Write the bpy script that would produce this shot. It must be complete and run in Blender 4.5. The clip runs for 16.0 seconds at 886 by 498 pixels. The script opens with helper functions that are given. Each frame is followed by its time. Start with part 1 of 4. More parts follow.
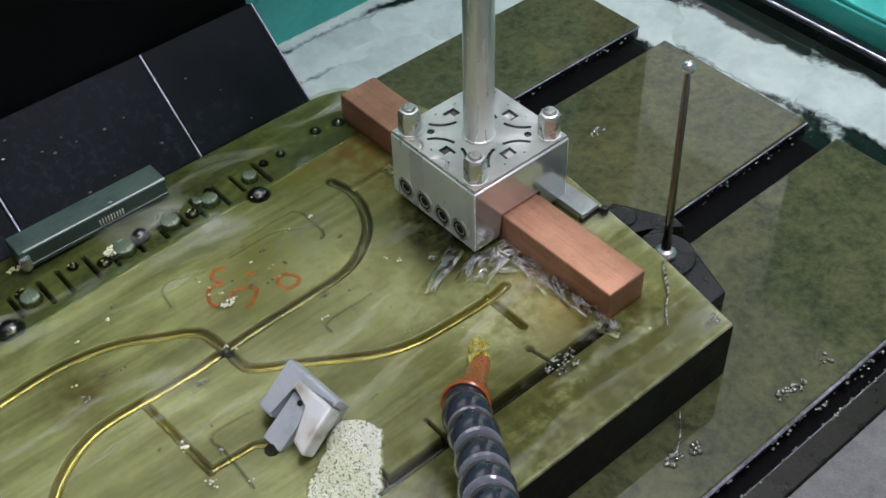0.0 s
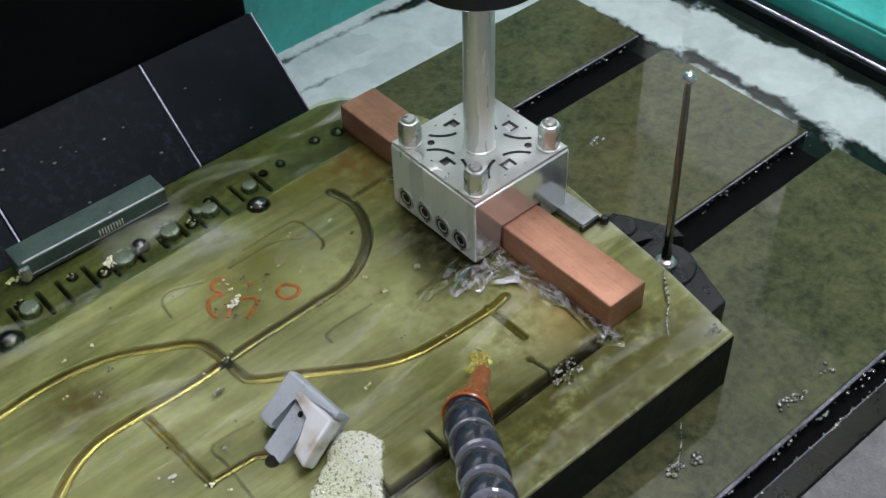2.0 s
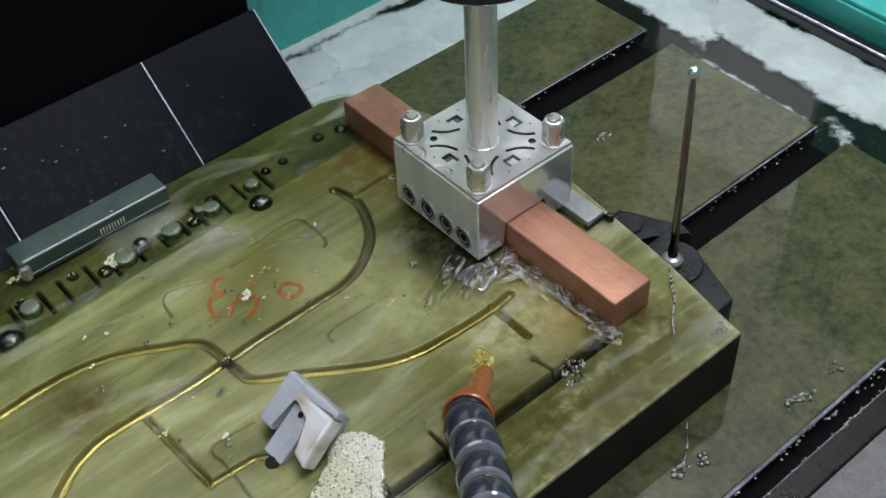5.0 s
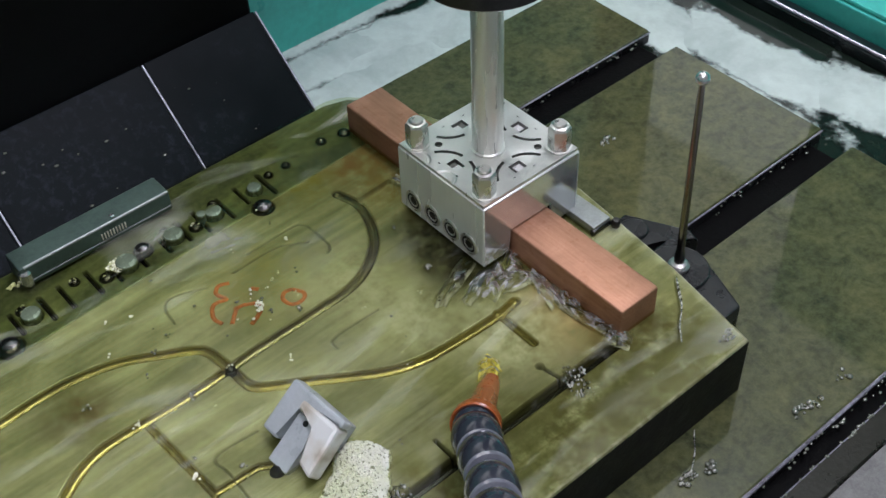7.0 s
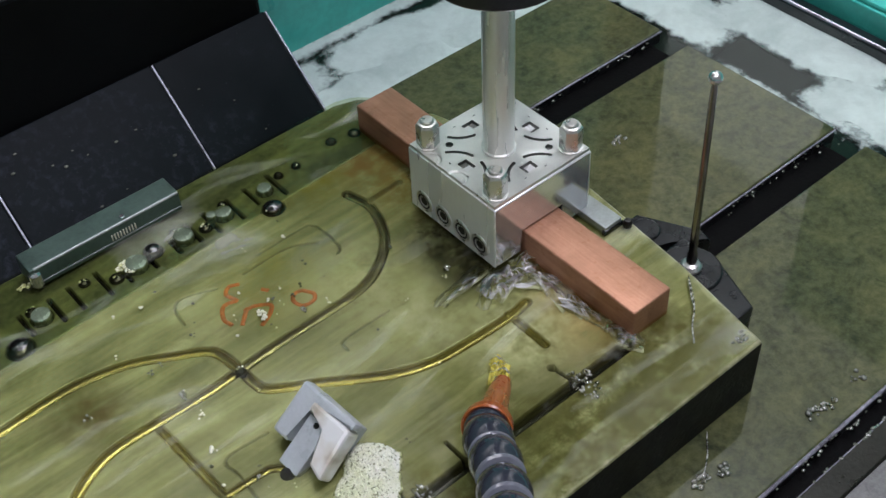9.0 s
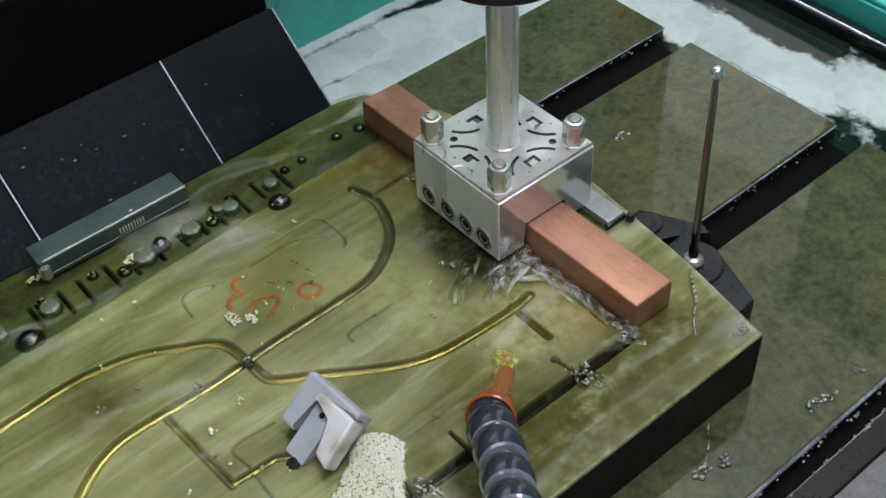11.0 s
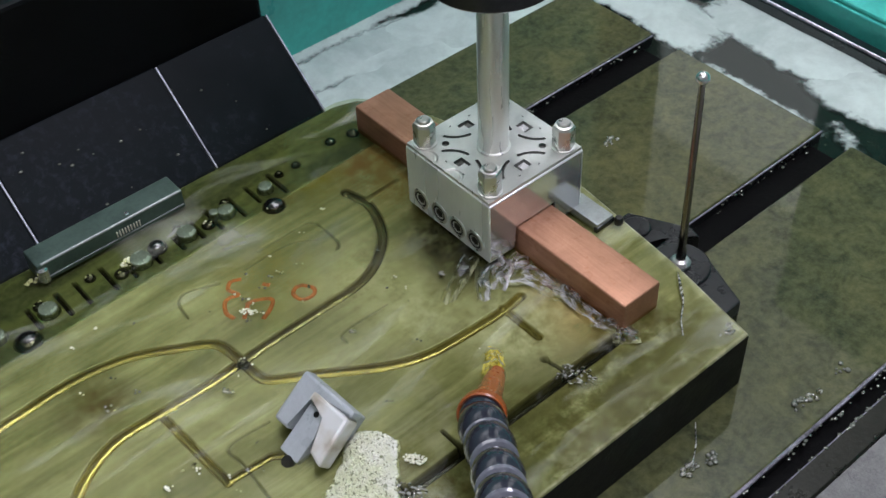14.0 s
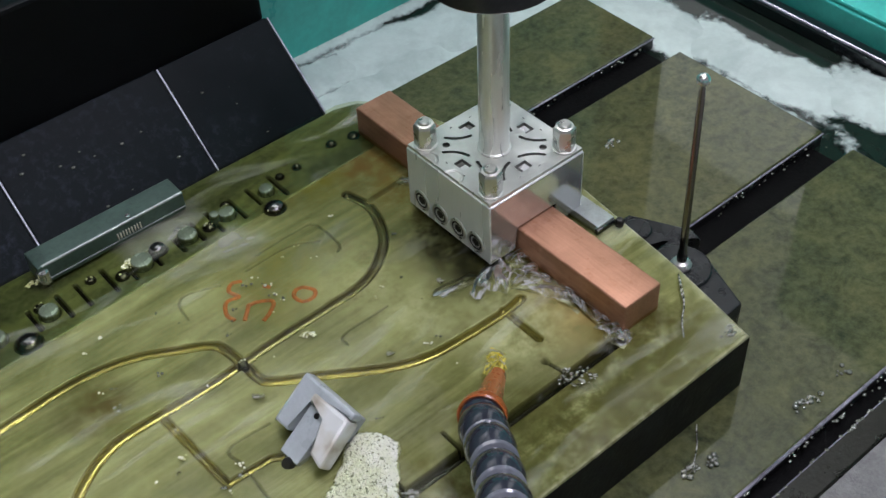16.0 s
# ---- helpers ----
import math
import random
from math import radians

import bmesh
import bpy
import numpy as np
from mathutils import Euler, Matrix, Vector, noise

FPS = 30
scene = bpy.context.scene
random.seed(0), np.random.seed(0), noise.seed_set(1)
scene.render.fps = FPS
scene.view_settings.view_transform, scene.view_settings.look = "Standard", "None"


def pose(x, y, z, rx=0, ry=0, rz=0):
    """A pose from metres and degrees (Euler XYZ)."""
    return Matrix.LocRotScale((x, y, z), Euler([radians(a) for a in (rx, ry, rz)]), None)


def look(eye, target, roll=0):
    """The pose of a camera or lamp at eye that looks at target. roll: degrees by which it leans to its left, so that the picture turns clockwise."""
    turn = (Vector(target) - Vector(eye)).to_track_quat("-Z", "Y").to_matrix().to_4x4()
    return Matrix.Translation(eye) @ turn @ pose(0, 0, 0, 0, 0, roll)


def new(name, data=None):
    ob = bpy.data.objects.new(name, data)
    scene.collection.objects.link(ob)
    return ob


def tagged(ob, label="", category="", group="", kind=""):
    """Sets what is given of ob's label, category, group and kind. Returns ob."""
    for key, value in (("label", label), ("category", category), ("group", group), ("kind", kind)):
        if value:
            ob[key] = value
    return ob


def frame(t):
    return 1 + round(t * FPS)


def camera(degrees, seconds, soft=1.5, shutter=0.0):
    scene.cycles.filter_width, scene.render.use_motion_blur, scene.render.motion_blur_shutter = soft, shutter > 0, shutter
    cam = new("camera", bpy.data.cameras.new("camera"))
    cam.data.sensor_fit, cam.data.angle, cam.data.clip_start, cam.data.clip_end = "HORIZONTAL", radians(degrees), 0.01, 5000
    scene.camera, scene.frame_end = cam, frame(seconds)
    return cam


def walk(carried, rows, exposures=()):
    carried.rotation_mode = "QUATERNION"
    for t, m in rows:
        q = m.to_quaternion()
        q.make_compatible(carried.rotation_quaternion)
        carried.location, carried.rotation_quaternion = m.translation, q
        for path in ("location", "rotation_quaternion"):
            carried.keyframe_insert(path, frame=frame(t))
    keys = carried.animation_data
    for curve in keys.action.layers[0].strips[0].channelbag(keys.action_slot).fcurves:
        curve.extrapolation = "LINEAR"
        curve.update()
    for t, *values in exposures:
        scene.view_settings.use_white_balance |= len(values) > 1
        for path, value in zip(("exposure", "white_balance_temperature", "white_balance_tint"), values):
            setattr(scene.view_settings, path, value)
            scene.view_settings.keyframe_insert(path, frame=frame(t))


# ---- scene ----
cam = camera(40.2, 16.0)
PATH = [
    (0, (-0.221, -0.25, 0.34), (0.675, 0.843, -1.075), -2.1),
    (0.5, (-0.219, -0.251, 0.342), (0.673, 0.845, -1.074), -2.4),
    (1, (-0.218, -0.249, 0.34), (0.676, 0.846, -1.074), -2.4),
    (1.5, (-0.218, -0.248, 0.34), (0.678, 0.845, -1.075), -2.2),
    (2, (-0.221, -0.248, 0.341), (0.683, 0.846, -1.067), -2.0),
    (2.5, (-0.22, -0.251, 0.34), (0.677, 0.854, -1.065), -2.4),
    (3, (-0.221, -0.249, 0.341), (0.679, 0.847, -1.069), -2.2),
    (3.5, (-0.218, -0.248, 0.34), (0.674, 0.85, -1.073), -2.6),
    (4, (-0.216, -0.249, 0.339), (0.667, 0.858, -1.074), -3.0),
    (6.5, (-0.214, -0.243, 0.338), (0.665, 0.86, -1.079), -2.8),
    (7, (-0.214, -0.241, 0.338), (0.671, 0.857, -1.08), -2.6),
    (7.5, (-0.214, -0.239, 0.338), (0.672, 0.855, -1.083), -2.5),
    (8, (-0.213, -0.239, 0.338), (0.661, 0.862, -1.085), -2.8),
    (8.5, (-0.214, -0.24, 0.337), (0.66, 0.868, -1.08), -3.0),
    (9, (-0.213, -0.239, 0.337), (0.659, 0.868, -1.082), -3.1),
    (11.5, (-0.217, -0.245, 0.339), (0.648, 0.869, -1.079), -3.3),
    (12, (-0.216, -0.247, 0.339), (0.649, 0.874, -1.073), -3.5),
    (12.5, (-0.22, -0.249, 0.341), (0.66, 0.869, -1.066), -3.1),
    (13, (-0.221, -0.25, 0.342), (0.661, 0.868, -1.063), -2.9),
    (13.5, (-0.222, -0.251, 0.342), (0.663, 0.869, -1.059), -2.8),
    (14, (-0.221, -0.249, 0.343), (0.662, 0.862, -1.067), -2.9),
    (14.5, (-0.22, -0.251, 0.342), (0.657, 0.868, -1.064), -3.2),
    (15, (-0.221, -0.252, 0.342), (0.661, 0.868, -1.061), -3.0),
    (15.5, (-0.221, -0.251, 0.341), (0.663, 0.87, -1.059), -2.9),
    (16, (-0.221, -0.25, 0.342), (0.663, 0.868, -1.062), -3.0),
]
walk(cam, [(t, look(eye, target, roll)) for t, eye, target, roll in PATH])


# ---- light ----
world = bpy.data.worlds.new("workshop_air")
scene.world = world
world.use_nodes = True
world.node_tree.nodes["Background"].inputs[0].default_value = (0.82, 0.92, 1.0, 1)
world.node_tree.nodes["Background"].inputs[1].default_value = 0.25
scene.view_settings.exposure = 0.0


def area_lamp(name, eye, target, sx, sy, watts, colour):
    data = bpy.data.lights.new(name, "AREA")
    data.shape, data.size, data.size_y, data.energy, data.color = "RECTANGLE", sx, sy, watts, colour
    ob = new(name, data)
    ob.matrix_world = look(eye, target)
    return ob


area_lamp("overhead_area_light", (-0.5, -0.5, 1.4), (0, 0, 0), 1.0, 0.4, 5, (1.0, 0.95, 1.0))
area_lamp("overhead_area_light", (0.35, -0.25, 1.7), (0, 0, 0), 0.8, 0.4, 16.6, (0.98, 0.94, 1.15))
# unseen lamp added to brighten the far corner walls for bounce and reflections
area_lamp("overhead_area_light", (0.5, 0.6, 2.2), (1.9, 2.3, 2.15), 1.4, 0.4, 118, (0.97, 0.97, 1.02))


# ---- materials ----
class Mat:
    """A small builder round one node material."""

    def __init__(self, name):
        self.m = bpy.data.materials.new(name)
        self.m.use_nodes = True
        self.t = self.m.node_tree
        self.p = self.t.nodes["Principled BSDF"]
        self.out = self.t.nodes["Material Output"]
        self.co = self.t.nodes.new("ShaderNodeTexCoord").outputs["Object"]

    def node(self, kind, **kw):
        n = self.t.nodes.new(kind)
        for k, v in kw.items():
            n.inputs[k].default_value = v
        return n

    def link(self, a, b):
        self.t.links.new(a, b)

    def mapped(self, scale=(1, 1, 1), rot=(0, 0, 0)):
        n = self.node("ShaderNodeMapping", Scale=scale, Rotation=rot)
        self.link(self.co, n.inputs["Vector"])
        return n.outputs[0]

    def noise(self, scale, detail=4, rough=0.55, vec=None, distort=0.0):
        n = self.node("ShaderNodeTexNoise", Scale=scale, Detail=detail, Roughness=rough, Distortion=distort)
        self.link(vec or self.co, n.inputs["Vector"])
        return n.outputs["Fac"]

    def ramp(self, fac, stops):
        n = self.node("ShaderNodeValToRGB")
        el = n.color_ramp.elements
        while len(el) < len(stops):
            el.new(0.5)
        for e, (pos, col) in zip(el, stops):
            e.position = pos
            e.color = (*col, 1) if len(col) == 3 else col
        self.link(fac, n.inputs[0])
        return n.outputs[0]

    def mix(self, fac, a, b, how="MIX"):
        n = self.t.nodes.new("ShaderNodeMix")
        n.data_type, n.blend_type = "RGBA", how
        for s, v in ((0, fac), (6, a), (7, b)):
            if isinstance(v, (int, float)):
                n.inputs[s].default_value = v
            elif isinstance(v, tuple):
                n.inputs[s].default_value = (*v, 1)
            else:
                self.link(v, n.inputs[s])
        return n.outputs[2]

    def value(self, fac, lo, hi, a=0.0, b=1.0):
        n = self.node("ShaderNodeMapRange")
        for k, v in (("From Min", a), ("From Max", b), ("To Min", lo), ("To Max", hi)):
            n.inputs[k].default_value = v
        self.link(fac, n.inputs["Value"])
        return n.outputs[0]

    def bump(self, fac, strength, dist, under=None, to=None):
        n = self.node("ShaderNodeBump", Strength=strength, Distance=dist)
        self.link(fac, n.inputs["Height"])
        if under:
            self.link(under, n.inputs["Normal"])
        self.link(n.outputs[0], to or self.p.inputs["Normal"])
        return n.outputs[0]

    def set(self, **kw):
        for k, v in kw.items():
            s = self.p.inputs[k.replace("_", " ")]
            if isinstance(v, (int, float)):
                s.default_value = v
            elif isinstance(v, tuple):
                s.default_value = (*v, 1)
            else:
                self.link(v, s)
        return self


def simple(name, colour, rough, metal=0.0, vary=0.25, scale=120, bump=0.15, coat=0.0, depth=0.0006, stretch=(1, 1, 1), spec=0.5):
    """A surface with two scales of variation in colour, gloss and relief."""
    m = Mat(name)
    v = m.mapped(stretch)
    big, fine = m.noise(scale, 4, 0.6, v), m.noise(scale * 9, 3, 0.6, v)
    dark = tuple(c * (1 - vary) for c in colour)
    lite = tuple(min(1, c * (1 + vary * 0.6)) for c in colour)
    c = m.mix(0.35, m.ramp(big, [(0.3, dark), (0.7, lite)]), m.ramp(fine, [(0.3, dark), (0.7, lite)]))
    m.set(Base_Color=c, Metallic=metal, Roughness=m.value(big, max(0.02, rough * 0.75), min(1, rough * 1.3), 0.3, 0.7), Coat_Weight=coat, Coat_Roughness=0.04, Specular_IOR_Level=spec)
    if bump:
        m.bump(fine, bump, depth)
    return m.m


STEEL_SIDE = simple("ground_steel_side", (0.84, 0.85, 0.84), 0.28, 0.38, 0.08, 60, 0.04, stretch=(1, 1, 0.15))
STEEL_TOP = simple("ground_steel_top", (0.80, 0.80, 0.77), 0.34, 0.9, 0.07, 60, 0.05)
STEEL_SHAFT = simple("turned_steel", (0.95, 0.95, 0.90), 0.28, 0.5, 0.05, 40, 0.03, stretch=(3, 3, 0.3))
STEEL_NUT = simple("nut_steel", (0.70, 0.69, 0.66), 0.3, 0.85, 0.12, 200, 0.06)
STEEL_WET = simple("wet_dark_steel", (0.075, 0.12, 0.10), 0.42, 0.5, 0.35, 80, 0.1, coat=0.25)
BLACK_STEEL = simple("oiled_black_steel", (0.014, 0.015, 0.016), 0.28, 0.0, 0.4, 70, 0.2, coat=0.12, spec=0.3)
STEEL_MIRROR = simple("mirror_ground_steel", (0.78, 0.79, 0.81), 0.14, 0.80, 0.06, 60, 0.02)
PIT_BLACK = simple("glossy_black_pit", (0.006, 0.006, 0.005), 0.04, 0.0, 0.4, 60, 0.35, coat=0.6, spec=0.8, depth=0.0015)
# near black that stands for the shade in deep recesses
SLOT_BLACK = simple("recess_shade_black", (0.003, 0.003, 0.003), 0.5, 0.0, 0.5, 60, 0.3, spec=0.04)
SHADOW_STEEL = simple("shaded_window_steel", (0.16, 0.16, 0.15), 0.4, 0.9, 0.4, 300, 0.2)
TRAY = simple("grey_tray_floor", (0.15, 0.152, 0.145), 0.5, 0.0, 0.6, 110, 0.3, coat=0.1)
SIDE_BLACK = simple("near_black_plate_side", (0.010, 0.0105, 0.009), 0.5, 0.0, 0.6, 60, 0.3, spec=0.18)
BLACK_SOCKET = simple("dark_socket", (0.015, 0.014, 0.013), 0.35, 0.3, 0.3, 200, 0.0)
PLUG_STEEL = simple("wet_plug_steel", (0.20, 0.25, 0.17), 0.25, 0.4, 0.45, 160, 0.1, coat=0.5)
BRIGHT_MARK = simple("pale_engraving", (0.74, 0.72, 0.60), 0.3, 0.3, 0.2, 300, 0.0)
DULL_STEEL = simple("dull_wet_steel", (0.30, 0.33, 0.32), 0.42, 0.5, 0.3, 90, 0.1)
# lavender colour that stands for the highlight along wet edges
EDGE_HIGHLIGHT = simple("lavender_wet_highlight", (0.46, 0.44, 0.52), 0.2, 0.5, 0.9, 60, 0.3, coat=0.8)
DARK_LEDGE = simple("oily_dark_ledge", (0.012, 0.012, 0.007), 0.3, 0.0, 0.5, 60, 0.2, spec=0.25)
CHROME = simple("bright_steel", (0.8, 0.8, 0.8), 0.2, 0.9, 0.05, 300, 0.0)
ROD_STEEL = simple("worn_rod_steel", (0.33, 0.30, 0.28), 0.22, 1.0, 0.45, 70, 0.1, stretch=(1, 1, 0.4))
PANEL_EDGE = simple("bare_panel_joint", (0.40, 0.43, 0.48), 0.4, 0.3, 0.6, 60, 0.1)
WALL_BLACK = simple("black_rear_cover", (0.003, 0.0035, 0.004), 0.5, 0.0, 0.4, 15, 0.2, spec=0.15)
TEAL = simple("teal_tank_paint", (0.050, 0.45, 0.38), 0.35, 0.0, 0.3, 30, 0.1, coat=0.2)
RUBBER = simple("black_tank_lip", (0.012, 0.014, 0.016), 0.22, 0.0, 0.4, 40, 0.2, coat=0.6)
GREY_PLASTIC = simple("grey_plastic", (0.44, 0.48, 0.50), 0.3, 0.0, 0.18, 80, 0.05, coat=0.3)
ORANGE = simple("orange_nozzle_plastic", (0.35, 0.088, 0.018), 0.28, 0.0, 0.2, 90, 0.05, coat=0.3)
HOSE = simple("smoky_hose_plastic", (0.030, 0.033, 0.045), 0.10, 0.0, 0.3, 60, 0.05, coat=0.25, spec=0.4)
HOSE_RING = simple("hose_joint_rim", (0.15, 0.16, 0.19), 0.12, 0.0, 0.4, 60, 0.05, coat=0.8)
RED_MARK = simple("red_marker", (0.70, 0.22, 0.08), 0.5, 0.0, 0.55, 420, 0.0)
CHUCK = simple("dark_chuck", (0.05, 0.05, 0.052), 0.25, 0.5, 0.3, 60, 0.05)
ROOM = simple("workshop_wall_paint", (0.55, 0.57, 0.56), 0.7, 0.0, 0.15, 1.5, 0.1)
FOAM = simple("bubbly_foam", (0.80, 0.80, 0.64), 0.35, 0.0, 0.2, 500, 0.3, coat=0.4)


def copper():
    m = Mat("machined_copper")
    big = m.noise(70, 5, 0.7, distort=0.5)
    brush = m.noise(900, 3, 0.6, m.mapped((1, 0.06, 1)))
    spot = m.noise(260, 3, 0.5)
    c = m.ramp(big, [(0.3, (0.29, 0.140, 0.080)), (0.55, (0.42, 0.215, 0.132)), (0.75, (0.53, 0.310, 0.205))])
    c = m.mix(0.22, c, m.ramp(brush, [(0.3, (0.34, 0.17, 0.10)), (0.7, (0.68, 0.39, 0.26))]))
    c = m.mix(m.value(spot, 0, 0.4, 0.60, 0.70), c, (0.30, 0.12, 0.05))
    m.set(Base_Color=c, Metallic=0.72, Roughness=m.value(big, 0.42, 0.60, 0.3, 0.7))
    m.bump(brush, 0.12, 0.0003)
    return m.m


def plate_steel():
    """Milled mould steel: long tool marks, brown rust bloom, pale worn areas, painted reflections."""
    m = Mat("milled_mould_steel")
    vec = m.mapped((9, 190, 40), (0, 0, 0.06))
    wide = m.mapped((11, 46, 40), (0, 0, -0.12))
    streak = m.noise(1.0, 5, 0.65, vec, 0.4)
    broad = m.noise(1.0, 4, 0.6, wide, 1.0)
    cloud = m.noise(19, 5, 0.6, distort=0.8)
    fine = m.noise(420, 3, 0.6)
    c = m.ramp(streak, [(0.37, (0.075, 0.082, 0.032)), (0.5, (0.28, 0.29, 0.165)), (0.63, (0.62, 0.63, 0.46))])
    c = m.mix(0.50, c, m.ramp(broad, [(0.36, (0.11, 0.115, 0.05)), (0.5, (0.33, 0.335, 0.20)), (0.64, (0.72, 0.73, 0.58))]))
    c = m.mix(0.40, c, m.ramp(cloud, [(0.34, (0.14, 0.14, 0.05)), (0.55, (0.34, 0.34, 0.19)), (0.70, (0.62, 0.63, 0.46))]))
    c = m.mix(0.13, c, m.ramp(fine, [(0.3, (0.12, 0.12, 0.07)), (0.7, (0.6, 0.6, 0.45))]))
    # rust bloom round both ends of the burned pocket, brown patches, painted reflections
    sep = m.node("ShaderNodeSeparateXYZ")
    m.link(m.co, sep.inputs[0])
    # blackest spots paint the holder's reflection over the burnt area, palest a bright veil
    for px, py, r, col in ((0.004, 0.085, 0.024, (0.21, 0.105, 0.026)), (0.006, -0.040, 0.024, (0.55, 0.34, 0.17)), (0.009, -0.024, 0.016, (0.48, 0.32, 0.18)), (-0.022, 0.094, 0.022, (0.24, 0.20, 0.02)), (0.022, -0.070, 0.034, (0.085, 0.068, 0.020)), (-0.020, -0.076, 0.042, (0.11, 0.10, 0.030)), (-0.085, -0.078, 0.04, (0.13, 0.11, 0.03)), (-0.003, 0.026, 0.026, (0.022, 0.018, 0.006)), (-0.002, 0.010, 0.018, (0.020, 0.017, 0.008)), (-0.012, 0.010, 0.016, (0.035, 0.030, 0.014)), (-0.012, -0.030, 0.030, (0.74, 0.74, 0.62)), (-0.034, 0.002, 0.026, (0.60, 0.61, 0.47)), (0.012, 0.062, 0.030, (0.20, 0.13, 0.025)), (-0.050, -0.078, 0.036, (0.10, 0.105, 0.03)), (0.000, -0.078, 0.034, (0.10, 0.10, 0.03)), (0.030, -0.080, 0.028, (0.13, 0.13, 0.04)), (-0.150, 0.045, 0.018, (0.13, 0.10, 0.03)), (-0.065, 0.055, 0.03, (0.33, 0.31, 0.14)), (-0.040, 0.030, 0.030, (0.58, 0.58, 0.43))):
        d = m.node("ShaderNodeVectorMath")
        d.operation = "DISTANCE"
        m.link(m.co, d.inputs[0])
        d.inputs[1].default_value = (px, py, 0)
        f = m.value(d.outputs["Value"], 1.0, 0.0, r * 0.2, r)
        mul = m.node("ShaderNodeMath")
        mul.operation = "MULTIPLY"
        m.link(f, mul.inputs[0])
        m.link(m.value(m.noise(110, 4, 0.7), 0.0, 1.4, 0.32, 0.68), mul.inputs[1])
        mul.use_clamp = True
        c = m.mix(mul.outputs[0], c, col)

    def mask(name):
        n = m.t.nodes.new("ShaderNodeAttribute")
        n.attribute_name = name
        return n.outputs["Fac"]

    strip = m.ramp(m.noise(1.0, 5, 0.65, m.mapped((22, 60, 40)), 0.8), [(0.36, (0.026, 0.038, 0.010)), (0.5, (0.075, 0.100, 0.030)), (0.64, (0.17, 0.20, 0.075))])
    c = m.mix(mask("strip"), c, m.mix(0.25, strip, m.ramp(fine, [(0.3, (0.05, 0.06, 0.02)), (0.7, (0.3, 0.32, 0.2))])))
    # golden glint of the runners put into their colour; dull greys the stretch without it
    c = m.mix(mask("runner"), c, m.mix(0.5, (0.40, 0.345, 0.145), m.ramp(broad, [(0.35, (0.19, 0.17, 0.085)), (0.65, (0.56, 0.48, 0.20))])))
    c = m.mix(mask("dull"), c, m.ramp(broad, [(0.35, (0.19, 0.18, 0.12)), (0.65, (0.38, 0.35, 0.22))]))
    # depth shade of cuts, holes and engraved lines, painted near black
    c = m.mix(mask("pit_shade"), c, (0.012, 0.012, 0.009))
    metal = m.mix(mask("runner"), (0.3, 0.3, 0.3), (0.85, 0.85, 0.85))
    metal = m.mix(mask("pit_shade"), metal, (0.0, 0.0, 0.0))
    gloss = m.mix(mask("runner"), m.ramp(cloud, [(0.3, (0.34, 0.34, 0.34)), (0.7, (0.55, 0.55, 0.55))]), (0.26, 0.26, 0.26))
    gloss = m.mix(mask("pit_shade"), gloss, (0.12, 0.12, 0.12))
    m.set(Base_Color=c, Metallic=metal, Roughness=gloss)
    m.bump(fine, 0.2, 0.0003, m.bump(streak, 0.4, 0.0009))
    return m.m


def guard_paint():
    """Black guard paint with bluish scuffs and pale specks."""
    m = Mat("black_guard_panel")
    cloud, scuff, speck = m.noise(16, 4, 0.6, distort=0.6), m.noise(240, 5, 0.7, distort=0.4), m.noise(620, 2, 0.5)
    c = m.ramp(cloud, [(0.35, (0.0030, 0.0056, 0.0062)), (0.7, (0.0060, 0.0095, 0.0110))])
    patch = m.mix(m.value(cloud, 0.0, 1.0, 0.50, 0.68), (0.0, 0.0, 0.0), m.ramp(scuff, [(0.50, (0, 0, 0)), (0.68, (1, 1, 1))]))
    c = m.mix(patch, c, (0.024, 0.028, 0.040))
    c = m.mix(m.value(speck, 0.0, 0.3, 0.72, 0.78), c, (0.10, 0.11, 0.12))
    m.set(Base_Color=c, Roughness=m.value(cloud, 0.28, 0.5, 0.3, 0.7), Specular_IOR_Level=0.06)
    m.bump(scuff, 0.12, 0.0006)
    return m.m


PANEL_BLACK = guard_paint()


def table_steel():
    """Ground table steel under a skin of oil: olive, mottled."""
    m = Mat("oily_table_steel")
    cloud, mid, fine = m.noise(12, 5, 0.65, distort=0.9), m.noise(75, 6, 0.75, distort=0.5), m.noise(300, 4, 0.7)
    c = m.ramp(cloud, [(0.38, (0.016, 0.028, 0.008)), (0.5, (0.044, 0.054, 0.015)), (0.62, (0.092, 0.092, 0.030))])
    c = m.mix(0.45, c, m.ramp(mid, [(0.38, (0.010, 0.016, 0.005)), (0.62, (0.135, 0.138, 0.052))]))
    c = m.mix(0.22, c, m.ramp(fine, [(0.36, (0.012, 0.016, 0.006)), (0.64, (0.16, 0.165, 0.085))]))
    m.set(Base_Color=c, Metallic=0.0, Roughness=m.value(mid, 0.5, 0.75, 0.3, 0.7), Specular_IOR_Level=0.12, Coat_Weight=0.85, Coat_Roughness=0.03)
    ripple = m.noise(28, 2, 0.4)
    m.bump(ripple, 0.05, 0.002, to=m.p.inputs["Coat Normal"])
    m.bump(fine, 0.15, 0.0003)
    return m.m


